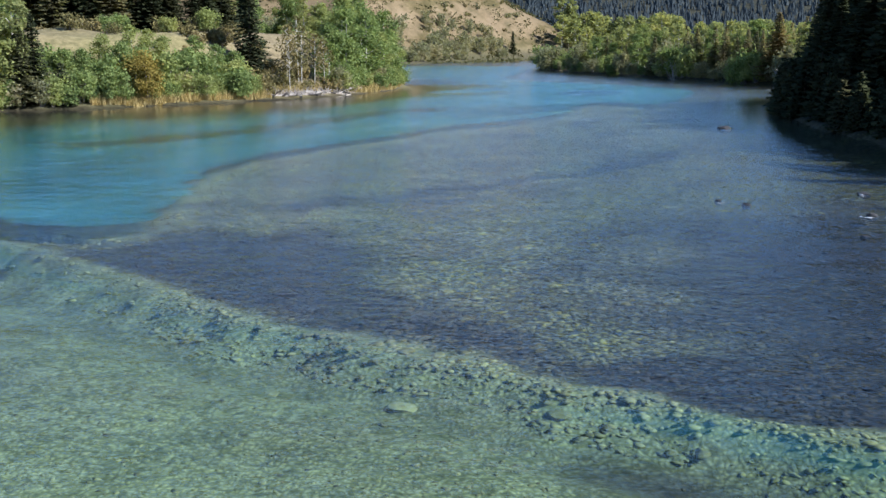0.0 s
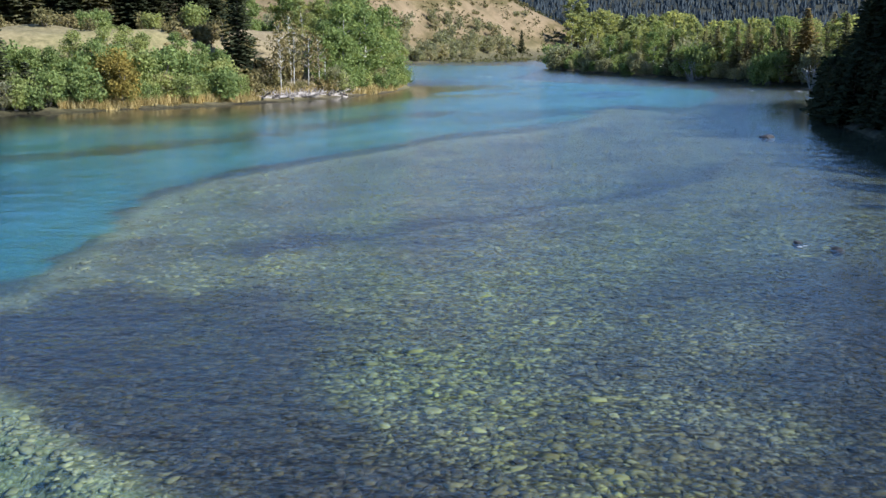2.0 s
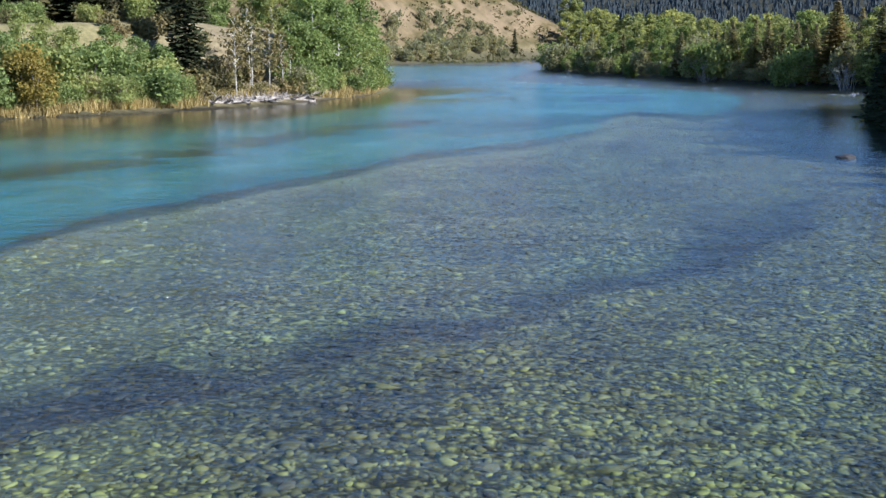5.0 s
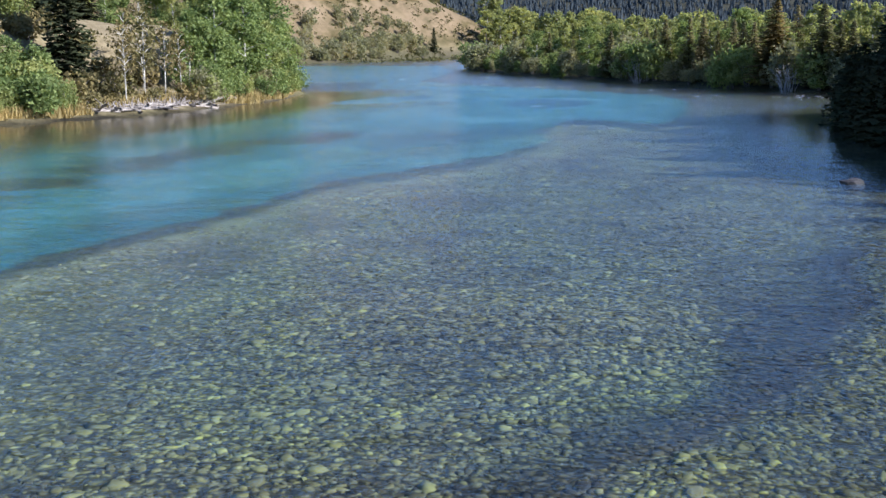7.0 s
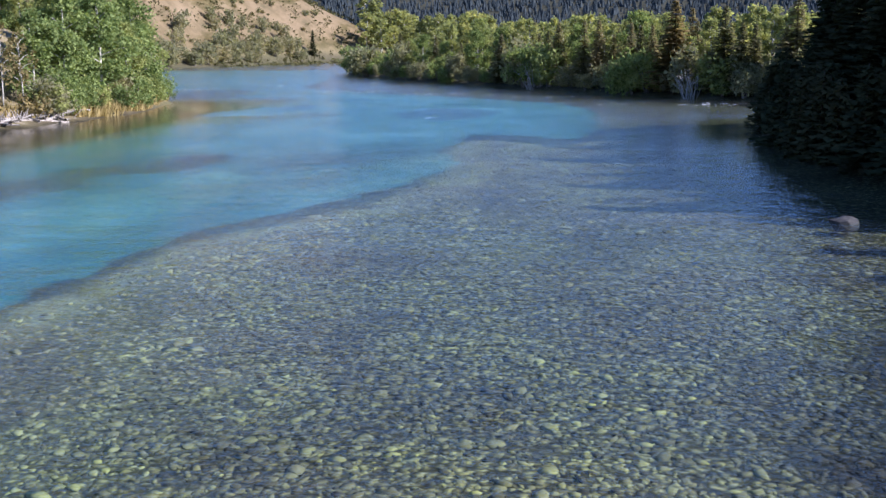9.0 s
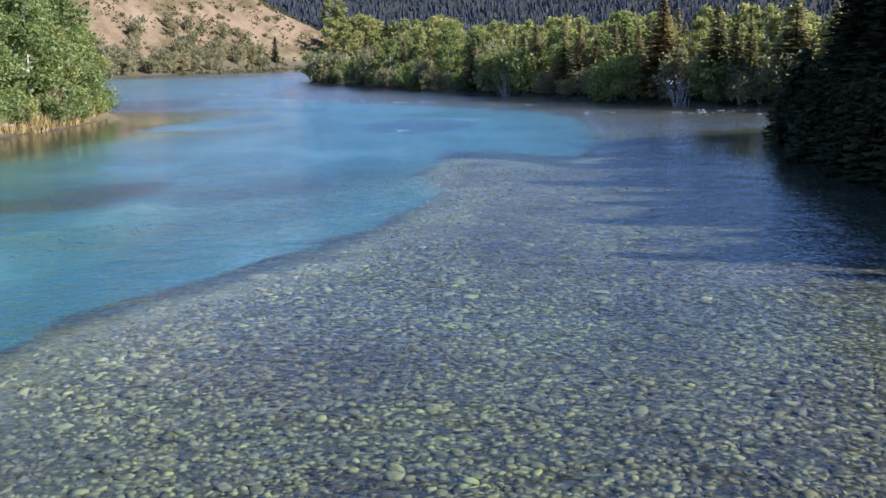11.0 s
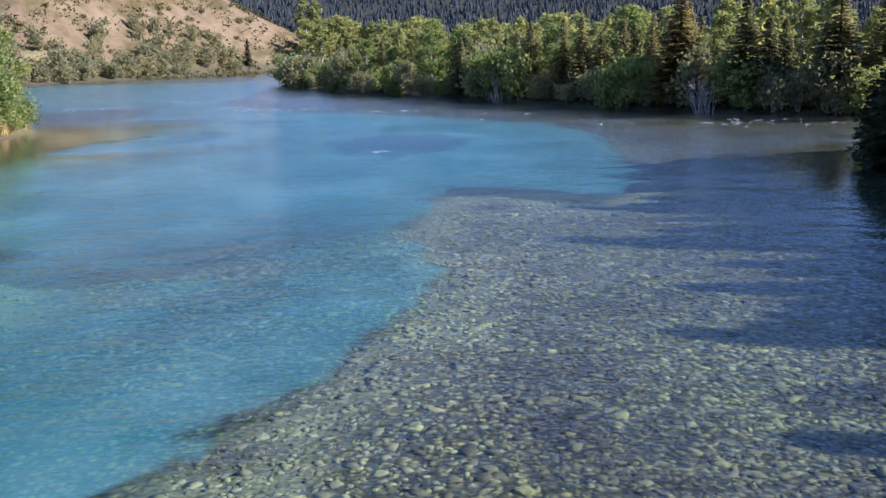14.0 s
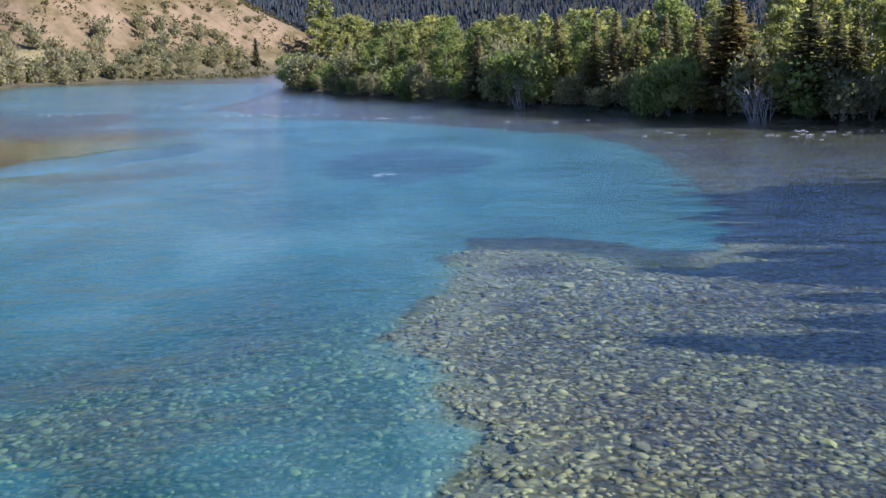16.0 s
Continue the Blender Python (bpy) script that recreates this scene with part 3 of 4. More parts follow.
def broadleaf(name, height, spread, seed, material, bark, label, count=1500, size=0.2, clear=0.22, girth=0.016):
    rng = np.random.RandomState(seed)
    tree = new(name)
    lean = rng.normal(0, 0.03, 2)
    spine = [(lean[0] * z * height + 0.06 * math.sin(z * 5 + seed), lean[1] * z * height + 0.06 * math.cos(z * 4 + seed), z * height - 0.3 * (z == 0)) for z in np.linspace(0, 0.92, 7)]
    pieces = [tube(spine, np.linspace(height * girth, 0.02, 7), 7)]
    lumps = []
    for k in range(15):
        z = clear + (0.96 - clear) * (k + rng.uniform(0, 0.9)) / 15
        a = k * 2.4 + rng.uniform(-0.5, 0.5)
        taper = math.sin(math.pi * min(1, (z - clear + 0.14) / (1.14 - clear))) ** 0.7
        reach = spread * taper * rng.uniform(0.45, 0.95)
        base = np.array([lean[0] * z * height * 0.9, lean[1] * z * height * 0.9, (z - 0.08) * height])
        end = np.array([lean[0] * z * height + reach * math.cos(a), lean[1] * z * height + reach * math.sin(a), z * height])
        pieces.append(tube([base, (base + end) / 2 + (0, 0, 0.12), end], [height * 0.005, height * 0.004, 0.012], 4))
        lumps.append((*end, spread * rng.uniform(0.24, 0.5) * (0.6 + 0.4 * taper)))
        if k % 2:
            lumps.append((*((base + end) / 2 + rng.normal(0, 0.3, 3)), spread * rng.uniform(0.2, 0.34)))
    lumps.append((lean[0] * height, lean[1] * height, height * 0.95, spread * 0.3))
    v, f = joined(pieces)
    part("trunk", mesh_of(name + "_trunk", v, f, bark, True), tree)
    part("crown", crown_mesh(name + "_crown", lumps, count, size, material, seed), tree)
    return tagged(tree, label, "tree")


def conifer(name, height, spread, seed, material, label, bare=0.04, gap=0.21):
    rng = np.random.RandomState(seed)
    tree = new(name)
    v, f = tube([(0, 0, -0.3), (0.03, 0.02, height * 0.5), (0, 0, height)], [height * 0.017, height * 0.01, 0.015], 7)
    part("trunk", mesh_of(name + "_trunk", v, f, M_DARKBARK, True), tree)
    verts, faces = [], []
    z = height * bare
    while z < height * 0.985:
        t = z / height
        full = (1 - t) ** 0.85 * (0.55 + 0.45 * min(1, (t - bare) / 0.12 + 0.3))
        n = 9 if t < 0.7 else 6
        for k in range(n):
            a = 2 * math.pi * (k + rng.uniform(-0.4, 0.4)) / n + z * 3
            reach = max(0.12, spread * full * rng.uniform(0.6, 1.18))
            out = np.array([math.cos(a), math.sin(a), 0.0])
            aside = np.array([-out[1], out[0], 0.0])
            drop, lift = -0.28 * reach + rng.normal(0, 0.06), rng.uniform(-0.16, 0.16)
            steps = max(2, int(reach / 0.33))
            for s in range(steps):
                u = (s + 0.6) / steps
                c = out * reach * u + np.array([0, 0, z + lift + drop * u + 0.12 * reach * u * u])
                w = 0.34 * (1.15 - u) * min(1.8, reach) + 0.14
                tip = c + out * (0.22 + 0.1 * reach) + np.array([0, 0, rng.normal(-0.04, 0.05)])
                for q in (-1, 1):
                    b = len(verts)
                    end = c + aside * q * w + out * w * 0.5 + np.array([0, 0, -0.14 * rng.uniform(0.3, 1.6)])
                    verts += [c - out * 0.16, tip, end]
                    faces.append((b, b + 1, b + 2) if q < 0 else (b, b + 2, b + 1))
        z += gap * rng.uniform(0.75, 1.25) * (1.1 - 0.4 * t)
    part("crown", mesh_of(name + "_crown", verts, faces, material), tree)
    return tagged(tree, label, "tree")


def shrub(name, height, spread, seed, material, label, count=800, size=0.17, bark=None):
    rng = np.random.RandomState(seed)
    bush = new(name)
    pieces, lumps = [], []
    for k in range(10):
        a, r = k * 2.4 + rng.uniform(-0.4, 0.4), spread * rng.uniform(0.15, 0.8)
        end = np.array([r * math.cos(a), r * math.sin(a), height * rng.uniform(0.4, 0.85)])
        pieces.append(tube([(0.15 * math.cos(a), 0.15 * math.sin(a), -0.2), end * (0.45, 0.45, 0.6), end], [0.04, 0.03, 0.01], 4))
        lumps.append((*end, spread * rng.uniform(0.28, 0.45)))
        lumps.append((*(end * (1.05, 1.05, 0.45)), spread * rng.uniform(0.25, 0.4)))
    v, f = joined(pieces)
    part("stem", mesh_of(name + "_stems", v, f, bark or M_GREYWOOD, True), bush)
    part("foliage", crown_mesh(name + "_foliage", lumps, count, size, material, seed), bush)
    return tagged(bush, label, "shrub")


def dead_bush(name, height, spread, seed, label):
    rng = np.random.RandomState(seed)
    pieces = []
    for k in range(24):
        a = rng.uniform(0, 2 * math.pi)
        r, h = spread * rng.uniform(0.2, 1.0), height * rng.uniform(0.5, 1.05)
        p0 = np.array([0.75 * math.cos(a + 0.6), 0.6 * math.sin(a + 0.6), -0.2])
        end = np.array([r * math.cos(a), r * math.sin(a), h])
        mid = (p0 + end) / 2 + (0, 0, 0.2 * h)
        pieces.append(tube([p0, mid, end], [0.032, 0.024, 0.01], 4))
        for _ in range(3):
            b = mid + (end - mid) * rng.uniform(0, 0.9)
            pieces.append(tube([b, b + rng.normal(0, 0.35, 3) + (0, 0, 0.35)], [0.02, 0.008], 3 + 1))
    v, f = joined(pieces)
    return tagged(new(name, mesh_of(name, v, f, M_BLEACHED, True)), label, "shrub")


ASPEN_LABEL = "pale-trunked aspen with light green leaves on the river bank"
aspens = [broadleaf("aspen_tree", 10, 1.9, 11 + k, M_ASPEN, M_PALEBARK, ASPEN_LABEL, 2600, 0.17, 0.2) for k in range(4)]
far_aspens = [broadleaf("aspen_tree", 10, 2.0, 15 + k, M_ASPEN, M_PALEBARK, ASPEN_LABEL, 800, 0.3, 0.2) for k in range(3)]
poplars = [broadleaf("poplar_tree", 10, 2.7, 31 + k, M_POPLAR, M_PALEBARK, "leafy green poplar tree on the river bank", 5200, 0.165, 0.06) for k in range(4)]
thin = [broadleaf("dry_tree", 7, 1.2, 51 + k, M_SAGE, M_PALEBARK, "thin half-bare tree with a white trunk", 420, 0.15, 0.4, 0.0095) for k in range(2)]
spruces = [conifer("spruce_tree", 10, 2.0, 61 + k, M_NEEDLE, "dark green spruce with drooping branches") for k in range(4)]
pines = [conifer("pine_tree", 10, 2.7, 161 + k, M_PINE, "broad olive-green pine at the wood's edge", 0.04, 0.27) for k in range(4)]
young = [conifer("young_spruce", 4, 1.5, 66 + k, M_NEEDLE, "small dark spruce at the water's edge", 0.02, 0.3) for k in range(3)]
browning = conifer("browning_pine", 10, 2.5, 71, M_BROWNNEEDLE, "pine with browning needles at the water's edge")
willows = [shrub("willow_bush", 3.0, 1.9, 81 + k, M_WILLOW, "grey-green willow bush at the water's edge", 1600, 0.14) for k in range(3)]
far_willows = [shrub("willow_bush", 3.4, 1.9, 86 + k, M_WILLOW, "grey-green willow bush below the dry hill", 480, 0.25) for k in range(3)]
green_shrubs = [shrub("green_shrub", 3.2, 1.9, 91 + k, M_POPLAR, "dense green shrub on the river bank", 2100, 0.14) for k in range(3)]
sages = [shrub("dry_shrub", 2.0, 1.6, 101 + k, M_SAGE, "dry brown shrub on the grassy slope", 420, 0.19) for k in range(3)]
orange = shrub("autumn_shrub", 3.6, 1.8, 111, M_ORANGE, "shrub turned orange and yellow by autumn", 3400, 0.1)
deads = [dead_bush("dead_bush", 3.2, 2.5, 121 + k, "bare grey dead bush at the water's edge") for k in range(2)]
masters = set()
rng_place = np.random.RandomState(77)


def plant(master, x, y, size, group, sink=0.0, z=None, wide=1.0):
    """Stands a copy (the first time the tree itself) on the ground."""
    turn = rng_place.uniform(0, 360)
    z = ground_z(x, y) if z is None else z
    m = pose(x, y, max(z, -0.3) - sink, 0, 0, turn)
    if master in masters:
        ob = copy_thing(master, m)
    else:
        masters.add(master)
        ob = master
        ob.matrix_basis = m
    ob.scale = (size * wide, size * wide, size)
    return tagged(ob, group=group)


def along(line, count, back, spread_back, seed):
    """Random spots behind a shore line; the land lies to the line's left when back is positive."""
    rng = np.random.RandomState(seed)
    line = np.asarray(line, float)
    seg = np.hypot(*(line[1:] - line[:-1]).T)
    run = np.concatenate([[0], np.cumsum(seg)])
    spots = []
    for k in range(count):
        s = (k + rng.uniform(0, 1)) / count * run[-1]
        i = min(len(seg) - 1, int(np.searchsorted(run, s) - 1))
        i = max(i, 0)
        d = (line[i + 1] - line[i]) / seg[i]
        p = line[i] + d * (s - run[i])
        off = math.copysign(1, back) * (abs(back) + rng.uniform(0, spread_back))
        spots.append((p[0] - d[1] * off, p[1] + d[0] * off))
    return spots


def choose(rng, items):
    return items[rng.randint(len(items))]


rng = np.random.RandomState(9)
# right-hand wood beyond the cove
WOOD = [(-11.5, 262), (-6.0, 231), (1.0, 209), (10.5, 189), (17.2, 174.3), (23.9, 159.8), (28.4, 153), (32.8, 148.3), (36, 144.9), (46, 138), (60, 134)]
G = "trees of the wood beyond the cove"
for x, y in along(WOOD, 84, 0.1, 1.6, 1):
    plant(choose(rng, willows + willows + green_shrubs), x, y, rng.choice([0.45, 0.6, 0.8, 1.0, 1.4, 1.7]) * rng.uniform(0.85, 1.15), "bushes along the wood's edge", wide=rng.uniform(0.7, 1.1))
for x, y in along(WOOD, 34, 2.5, 2.5, 2):
    plant(choose(rng, pines + poplars[:1]), x, y, rng.uniform(0.5, 0.75) * (1.0 - 0.5 * min(1.0, max(0.0, (y - 215) / 35))), G)
for back_row, n in ((5, 36), (9, 36), (14, 30), (20, 28)):
    for x, y in along(WOOD, n, back_row, 4, 3 + back_row):
        kinds = aspens + poplars[:1] if back_row < 9 else far_aspens + pines[:1]
        low = 1.0 - 0.55 * min(1.0, max(0.0, (y - 215) / 35))
        plant(choose(rng, kinds), x, y, (rng.uniform(0.6, 0.78) + 0.006 * back_row) * low, G, wide=1.15)
for x, y, h, w in [(19.2, 175.0, 0.8, 0.8), (21.6, 170.0, 0.8, 0.85), (22.9, 167.5, 0.8, 0.8), (25.5, 161.7, 0.76, 0.9), (27.2, 158.5, 0.72, 0.9), (32.9, 150.7, 0.92, 1.0), (38.6, 145.8, 0.98, 1.0), (34.2, 149.0, 0.75, 0.9), (-0.8, 221.0, 0.74, 0.9), (13.0, 186.0, 0.68, 0.9), (41.5, 144.0, 0.9, 1.0)]:
    plant(choose(rng, pines), x, y, h, G, wide=w * rng.uniform(1.05, 1.4))
plant(browning, 28.9, 155.6, 1.0, G, wide=1.35)
plant(deads[0], 16.4, 176.5, 1.25, "dead bushes")
plant(deads[1], 29.6, 150.9, 0.95, "dead bushes")

# right-hand bank beside the path: tall dark trees
NEAR = [(37.6, 119), (27.2, 116), (23.9, 112), (22.3, 106), (20.2, 95), (20.0, 82), (20.5, 73)]
G = "dark trees on the near bank"
for x, y in along(NEAR, 26, 2.2, 2.5, 21):
    plant(choose(rng, spruces), x, y, rng.uniform(0.84, 1.0), G, wide=1.6)
for back_row in (5, 9, 14):
    for x, y in along(NEAR, 22, back_row, 3.0, 22 + back_row):
        plant(choose(rng, spruces), x, y, rng.uniform(0.92, 1.08) + 0.018 * back_row, G, wide=1.5)
# the tall ones, whose shadows reach out over the water
for x, y, h in [(32, 109, 1.2), (28.5, 102.6, 1.22), (26.3, 97.3, 1.22), (24.4, 90.9, 1.22), (24.6, 84.6, 1.12), (23.7, 80.4, 1.18), (23.9, 74.6, 1.18)]:
    plant(choose(rng, spruces), x, y, h, G, wide=1.35)
for x, y in along([(x - 0.8, y) for x, y in NEAR], 64, 0.1, 1.8, 23):
    plant(choose(rng, young), x, y, rng.uniform(0.6, 1.25), "young spruces on the near bank")
LOWER = [(20, 73), (21, 60), (24, 40), (28, 10), (31, -40)]
for back_row in (5.5, 10):
    for x, y in along(LOWER[:4], 20, back_row, 3.5, 24 + int(back_row)):
        plant(choose(rng, spruces), x, y, rng.uniform(0.98, 1.2), G, wide=1.4)
for x, y in along([(x - 0.8, y) for x, y in LOWER[:3]], 40, 0.1, 2.5, 25):
    plant(choose(rng, young), x, y, rng.uniform(0.5, 1.0), "young spruces on the near bank")

# left bank
G = "trees on the left bank"
for x, y, s, kind in [(-27.5, 126, 0.95, 0), (-26.0, 131, 0.95, 1), (-27.5, 136, 1.02, 2), (-26.0, 141, 0.98, 3), (-28.0, 146, 0.92, 0), (-29.5, 131, 1.0, 2), (-30.0, 139, 1.05, 1), (-31.5, 147, 0.95, 3), (-26.0, 146.5, 0.75, 1), (-28.8, 122.5, 0.72, 3), (-25.2, 136, 0.7, 0), (-33, 152, 0.9, 2)]:
    plant(poplars[kind], x, y, s, G, wide=1.1)
plant(spruces[1], -35.2, 112.5, 1.5, G, wide=0.75)
for x, y, s in [(-30.6, 112.5, 0.9), (-30.0, 114.5, 1.05), (-29.0, 116.5, 0.95), (-32.0, 116, 1.0), (-28.6, 119.5, 0.85), (-31.5, 118.5, 1.1)]:
    plant(thin[rng.randint(2)], x, y, s, G)
SHRUBS = "shrubs on the left bank"
plant(orange, -39.6, 95.0, 1.35, SHRUBS)
plant(orange, -41.2, 95.0, 1.2, SHRUBS)
BANK = [(-55, 68), (-49, 85), (-41, 91.3), (-33.2, 102), (-31.2, 106)]
for x, y in along(BANK, 46, 0.8, 1.9, 31):
    plant(choose(rng, green_shrubs + green_shrubs + willows[:1]), x, y, rng.uniform(0.55, 1.1), SHRUBS, wide=rng.uniform(0.8, 1.15))
for x, y in along(BANK, 26, 3.0, 3.0, 32):
    plant(choose(rng, green_shrubs), x, y, rng.uniform(1.1, 1.5), SHRUBS)
for x, y in along([(-53, 72), (-48.5, 85), (-43.6, 89)], 16, 0.1, 1.2, 46):
    plant(choose(rng, green_shrubs + willows), x, y, rng.uniform(0.6, 1.0), SHRUBS)
for x, y in along([(-54, 70), (-49, 84), (-43.5, 89.4)], 18, 0.3, 2.0, 38):
    plant(choose(rng, young + spruces[:1]), x, y, rng.uniform(0.6, 0.95), G, wide=1.2)
for x, y in along([(-55, 70), (-51, 80), (-46, 88)], 12, 1.8, 4.5, 44):
    plant(choose(rng, poplars + poplars + aspens[:2]), x, y, rng.uniform(0.72, 1.0), G, wide=1.15)
for x, y in along([(-80, 124), (-66, 124), (-52, 130), (-44, 140)], 30, 0.5, 7.0, 45):
    plant(choose(rng, spruces + pines[:2]), x, y, rng.uniform(0.85, 1.25), "trees behind the grassy terrace", wide=1.2)
for x, y in along(BANK[1:], 13, 3.5, 3.5, 35):
    plant(choose(rng, poplars), x, y, rng.uniform(0.42, 0.55), G, wide=1.25)
for x, y in along([(-70, -20), (-55, 68), (-49, 85), (-45.5, 88)], 44, 4.0, 9.0, 33):
    plant(choose(rng, poplars + aspens[:1]), x, y, rng.uniform(0.7, 0.95), G)
for x, y in along([(-33.2, 102), (-30.2, 107.5), (-25.4, 119), (-23, 132), (-24.5, 147)], 26, 1.0, 2.0, 34):
    plant(choose(rng, sages), x, y, rng.uniform(0.45, 0.8), SHRUBS)
for x, y in along([(-26.2, 117.5), (-25.4, 119), (-23, 132), (-24.5, 147), (-28, 155)], 26, 0.2, 1.8, 37):
    plant(choose(rng, green_shrubs + willows[:1]), x, y, rng.uniform(0.55, 0.95), SHRUBS)
for x, y in along([(-33.2, 102), (-30.2, 107.5), (-25.4, 119)], 12, 4.0, 8.0, 36):
    plant(choose(rng, sages), x, y, rng.uniform(0.7, 1.1), SHRUBS)
for k in range(34):
    x = rng.uniform(-64, -36)
    plant(choose(rng, sages + sages + green_shrubs[:1]), x, 90 - (x + 36) * 0.2 + rng.uniform(14, 36), rng.uniform(0.5, 1.0), SHRUBS)
for k in range(60):
    x, y = rng.uniform(-112, -64), rng.uniform(120, 175)
    plant(choose(rng, spruces + spruces + aspens[:2]), x, y, rng.uniform(0.9, 1.25), "trees behind the grassy terrace")
for k in range(30):
    x = rng.uniform(-64, -38)
    plant(choose(rng, green_shrubs + poplars[:1] + aspens[:1]), x, 160 + rng.uniform(0, 30) - (x + 50) * 0.2, rng.uniform(0.7, 1.1), "trees behind the grassy terrace")

# far bank below the dry hill
FAR = [(-34, 168), (-50, 205), (-65, 260), (-68, 289), (-57, 328), (-49, 356), (-40.7, 386), (-31, 412)]
for x, y in along(FAR, 100, 0.3, 6.0, 41):
    plant(choose(rng, far_willows), x, y, rng.uniform(0.9, 1.9), "trees below the dry hill")
for x, y in along(FAR[2:], 44, 3.0, 16.0, 42):
    plant(choose(rng, far_willows), x, y, rng.uniform(1.0, 2.3), "trees below the dry hill", wide=0.75)
plant(spruces[2], -31.5, 418, 0.9, "trees below the dry hill")
for k in range(44):
    a, r = rng.uniform(-1.9, 0.5), rng.uniform(30, 128)
    cx, cy = HILL[0] + r * math.cos(a), HILL[1] + r * math.sin(a)
    for _ in range(rng.randint(3, 10)):
        x, y = cx + rng.normal(0, 7), cy + rng.normal(0, 9)
        plant(choose(rng, sages + far_willows[:1]), x, y, rng.uniform(0.2, 0.8), "shrubs on the dry hill", wide=rng.uniform(1.0, 1.5))
# low scrub over the whole slope, too small and far to count
scrub = np.random.RandomState(77)
n = 9500
angle, reach = scrub.uniform(-2.2, 0.7, n), 132 * np.sqrt(scrub.uniform(0.02, 1.0, n))
spots = np.stack([HILL[0] + reach * np.cos(angle), HILL[1] + reach * np.sin(angle)], 1)
spots = spots[ripple(spots[:, 0], spots[:, 1], 19) + 0.6 * ripple(spots[:, 0], spots[:, 1], 7) + scrub.normal(0, 0.3, n) > 0.12]
wide = scrub.uniform(0.25, 1.15, len(spots))
base = np.concatenate([spots, heights(spots)[:, None]], 1)
tufts = (base[:, None] + scrub.normal(0, 1, (len(spots), 11, 3)) * (wide[:, None, None] * (0.8, 0.8, 0.4)) + (wide[:, None, None] * (0, 0, 0.5))).reshape(-1, 3)
v, f = cards(tufts, 0.34, scrub)
tagged(new("hill_scrub", mesh_of("hill_scrub", v, f, M_SCRUB)), "low dry scrub scattered over the tan hillside", "scrub", kind="stuff")

# valley floor behind the wood
for k in range(110):
    x, y = rng.uniform(-6, 150), rng.uniform(454, 560)
    plant(choose(rng, far_aspens), x, y, rng.uniform(1.0, 1.5), "trees on the valley floor", wide=1.3)
for k in range(16):
    plant(choose(rng, far_aspens), rng.uniform(-15, 6), rng.uniform(440, 470), rng.uniform(1.1, 1.5), "trees on the valley floor", wide=1.4)
for k in range(46):
    x, y = rng.uniform(-4, 40), rng.uniform(448, 505)
    plant(choose(rng, far_aspens), x, y, rng.uniform(1.2, 1.8), "trees on the valley floor", wide=1.3)

# ---------------------------------------------------------------- forest of the far mountain side
rng = np.random.RandomState(15)
n = 26000
fy = 720 + 1500 * rng.uniform(0, 1, n) ** 1.5
fx = rng.uniform(-0.42, 0.62, n) * fy
keepers = np.hypot(fx - HILL[0], fy - HILL[1]) > 150
fx, fy = fx[keepers], fy[keepers]
fz = heights(np.stack([fx, fy], 1))
n = len(fx)
hgt = rng.uniform(5, 11, n)
turn = rng.uniform(0, 6.28, n)
ring = []
for k in range(4):
    a = turn + math.pi * k / 2
    w = hgt * 0.3 * rng.uniform(0.5, 1.2, n)
    ring.append(np.stack([fx + w * np.cos(a), fy + w * np.sin(a), fz + hgt * 0.03], 1))
ring.append(np.stack([fx, fy, fz + hgt], 1))
verts = np.stack(ring, 1).reshape(-1, 3)
faces = (np.arange(n)[:, None, None] * 5 + np.array([(0, 1, 4), (1, 2, 4), (2, 3, 4), (3, 0, 4)])).reshape(-1, 3)
tagged(new("far_forest", mesh_of("far_forest", verts, faces, M_HAZED_WOOD)), "dense dark conifer forest on the far mountain side", "forest", kind="stuff")

# ---------------------------------------------------------------- stones of the river bed
def icosahedron():
    g = (1 + 5**0.5) / 2
    v = np.array([(-1, g, 0), (1, g, 0), (-1, -g, 0), (1, -g, 0), (0, -1, g), (0, 1, g), (0, -1, -g), (0, 1, -g), (g, 0, -1), (g, 0, 1), (-g, 0, -1), (-g, 0, 1)]) / math.hypot(1, g)
    f = np.array([(0, 11, 5), (0, 5, 1), (0, 1, 7), (0, 7, 10), (0, 10, 11), (1, 5, 9), (5, 11, 4), (11, 10, 2), (10, 7, 6), (7, 1, 8), (3, 9, 4), (3, 4, 2), (3, 2, 6), (3, 6, 8), (3, 8, 9), (4, 9, 5), (2, 4, 11), (6, 2, 10), (8, 6, 7), (9, 8, 1)])
    return v, f


def octahedron():
    v = np.array([(1, 0, 0), (0, 1, 0), (-1, 0, 0), (0, -1, 0), (0, 0, 1), (0, 0, -1)], float)
    return v, np.array([(0, 1, 4), (1, 2, 4), (2, 3, 4), (3, 0, 4), (1, 0, 5), (2, 1, 5), (3, 2, 5), (0, 3, 5)])


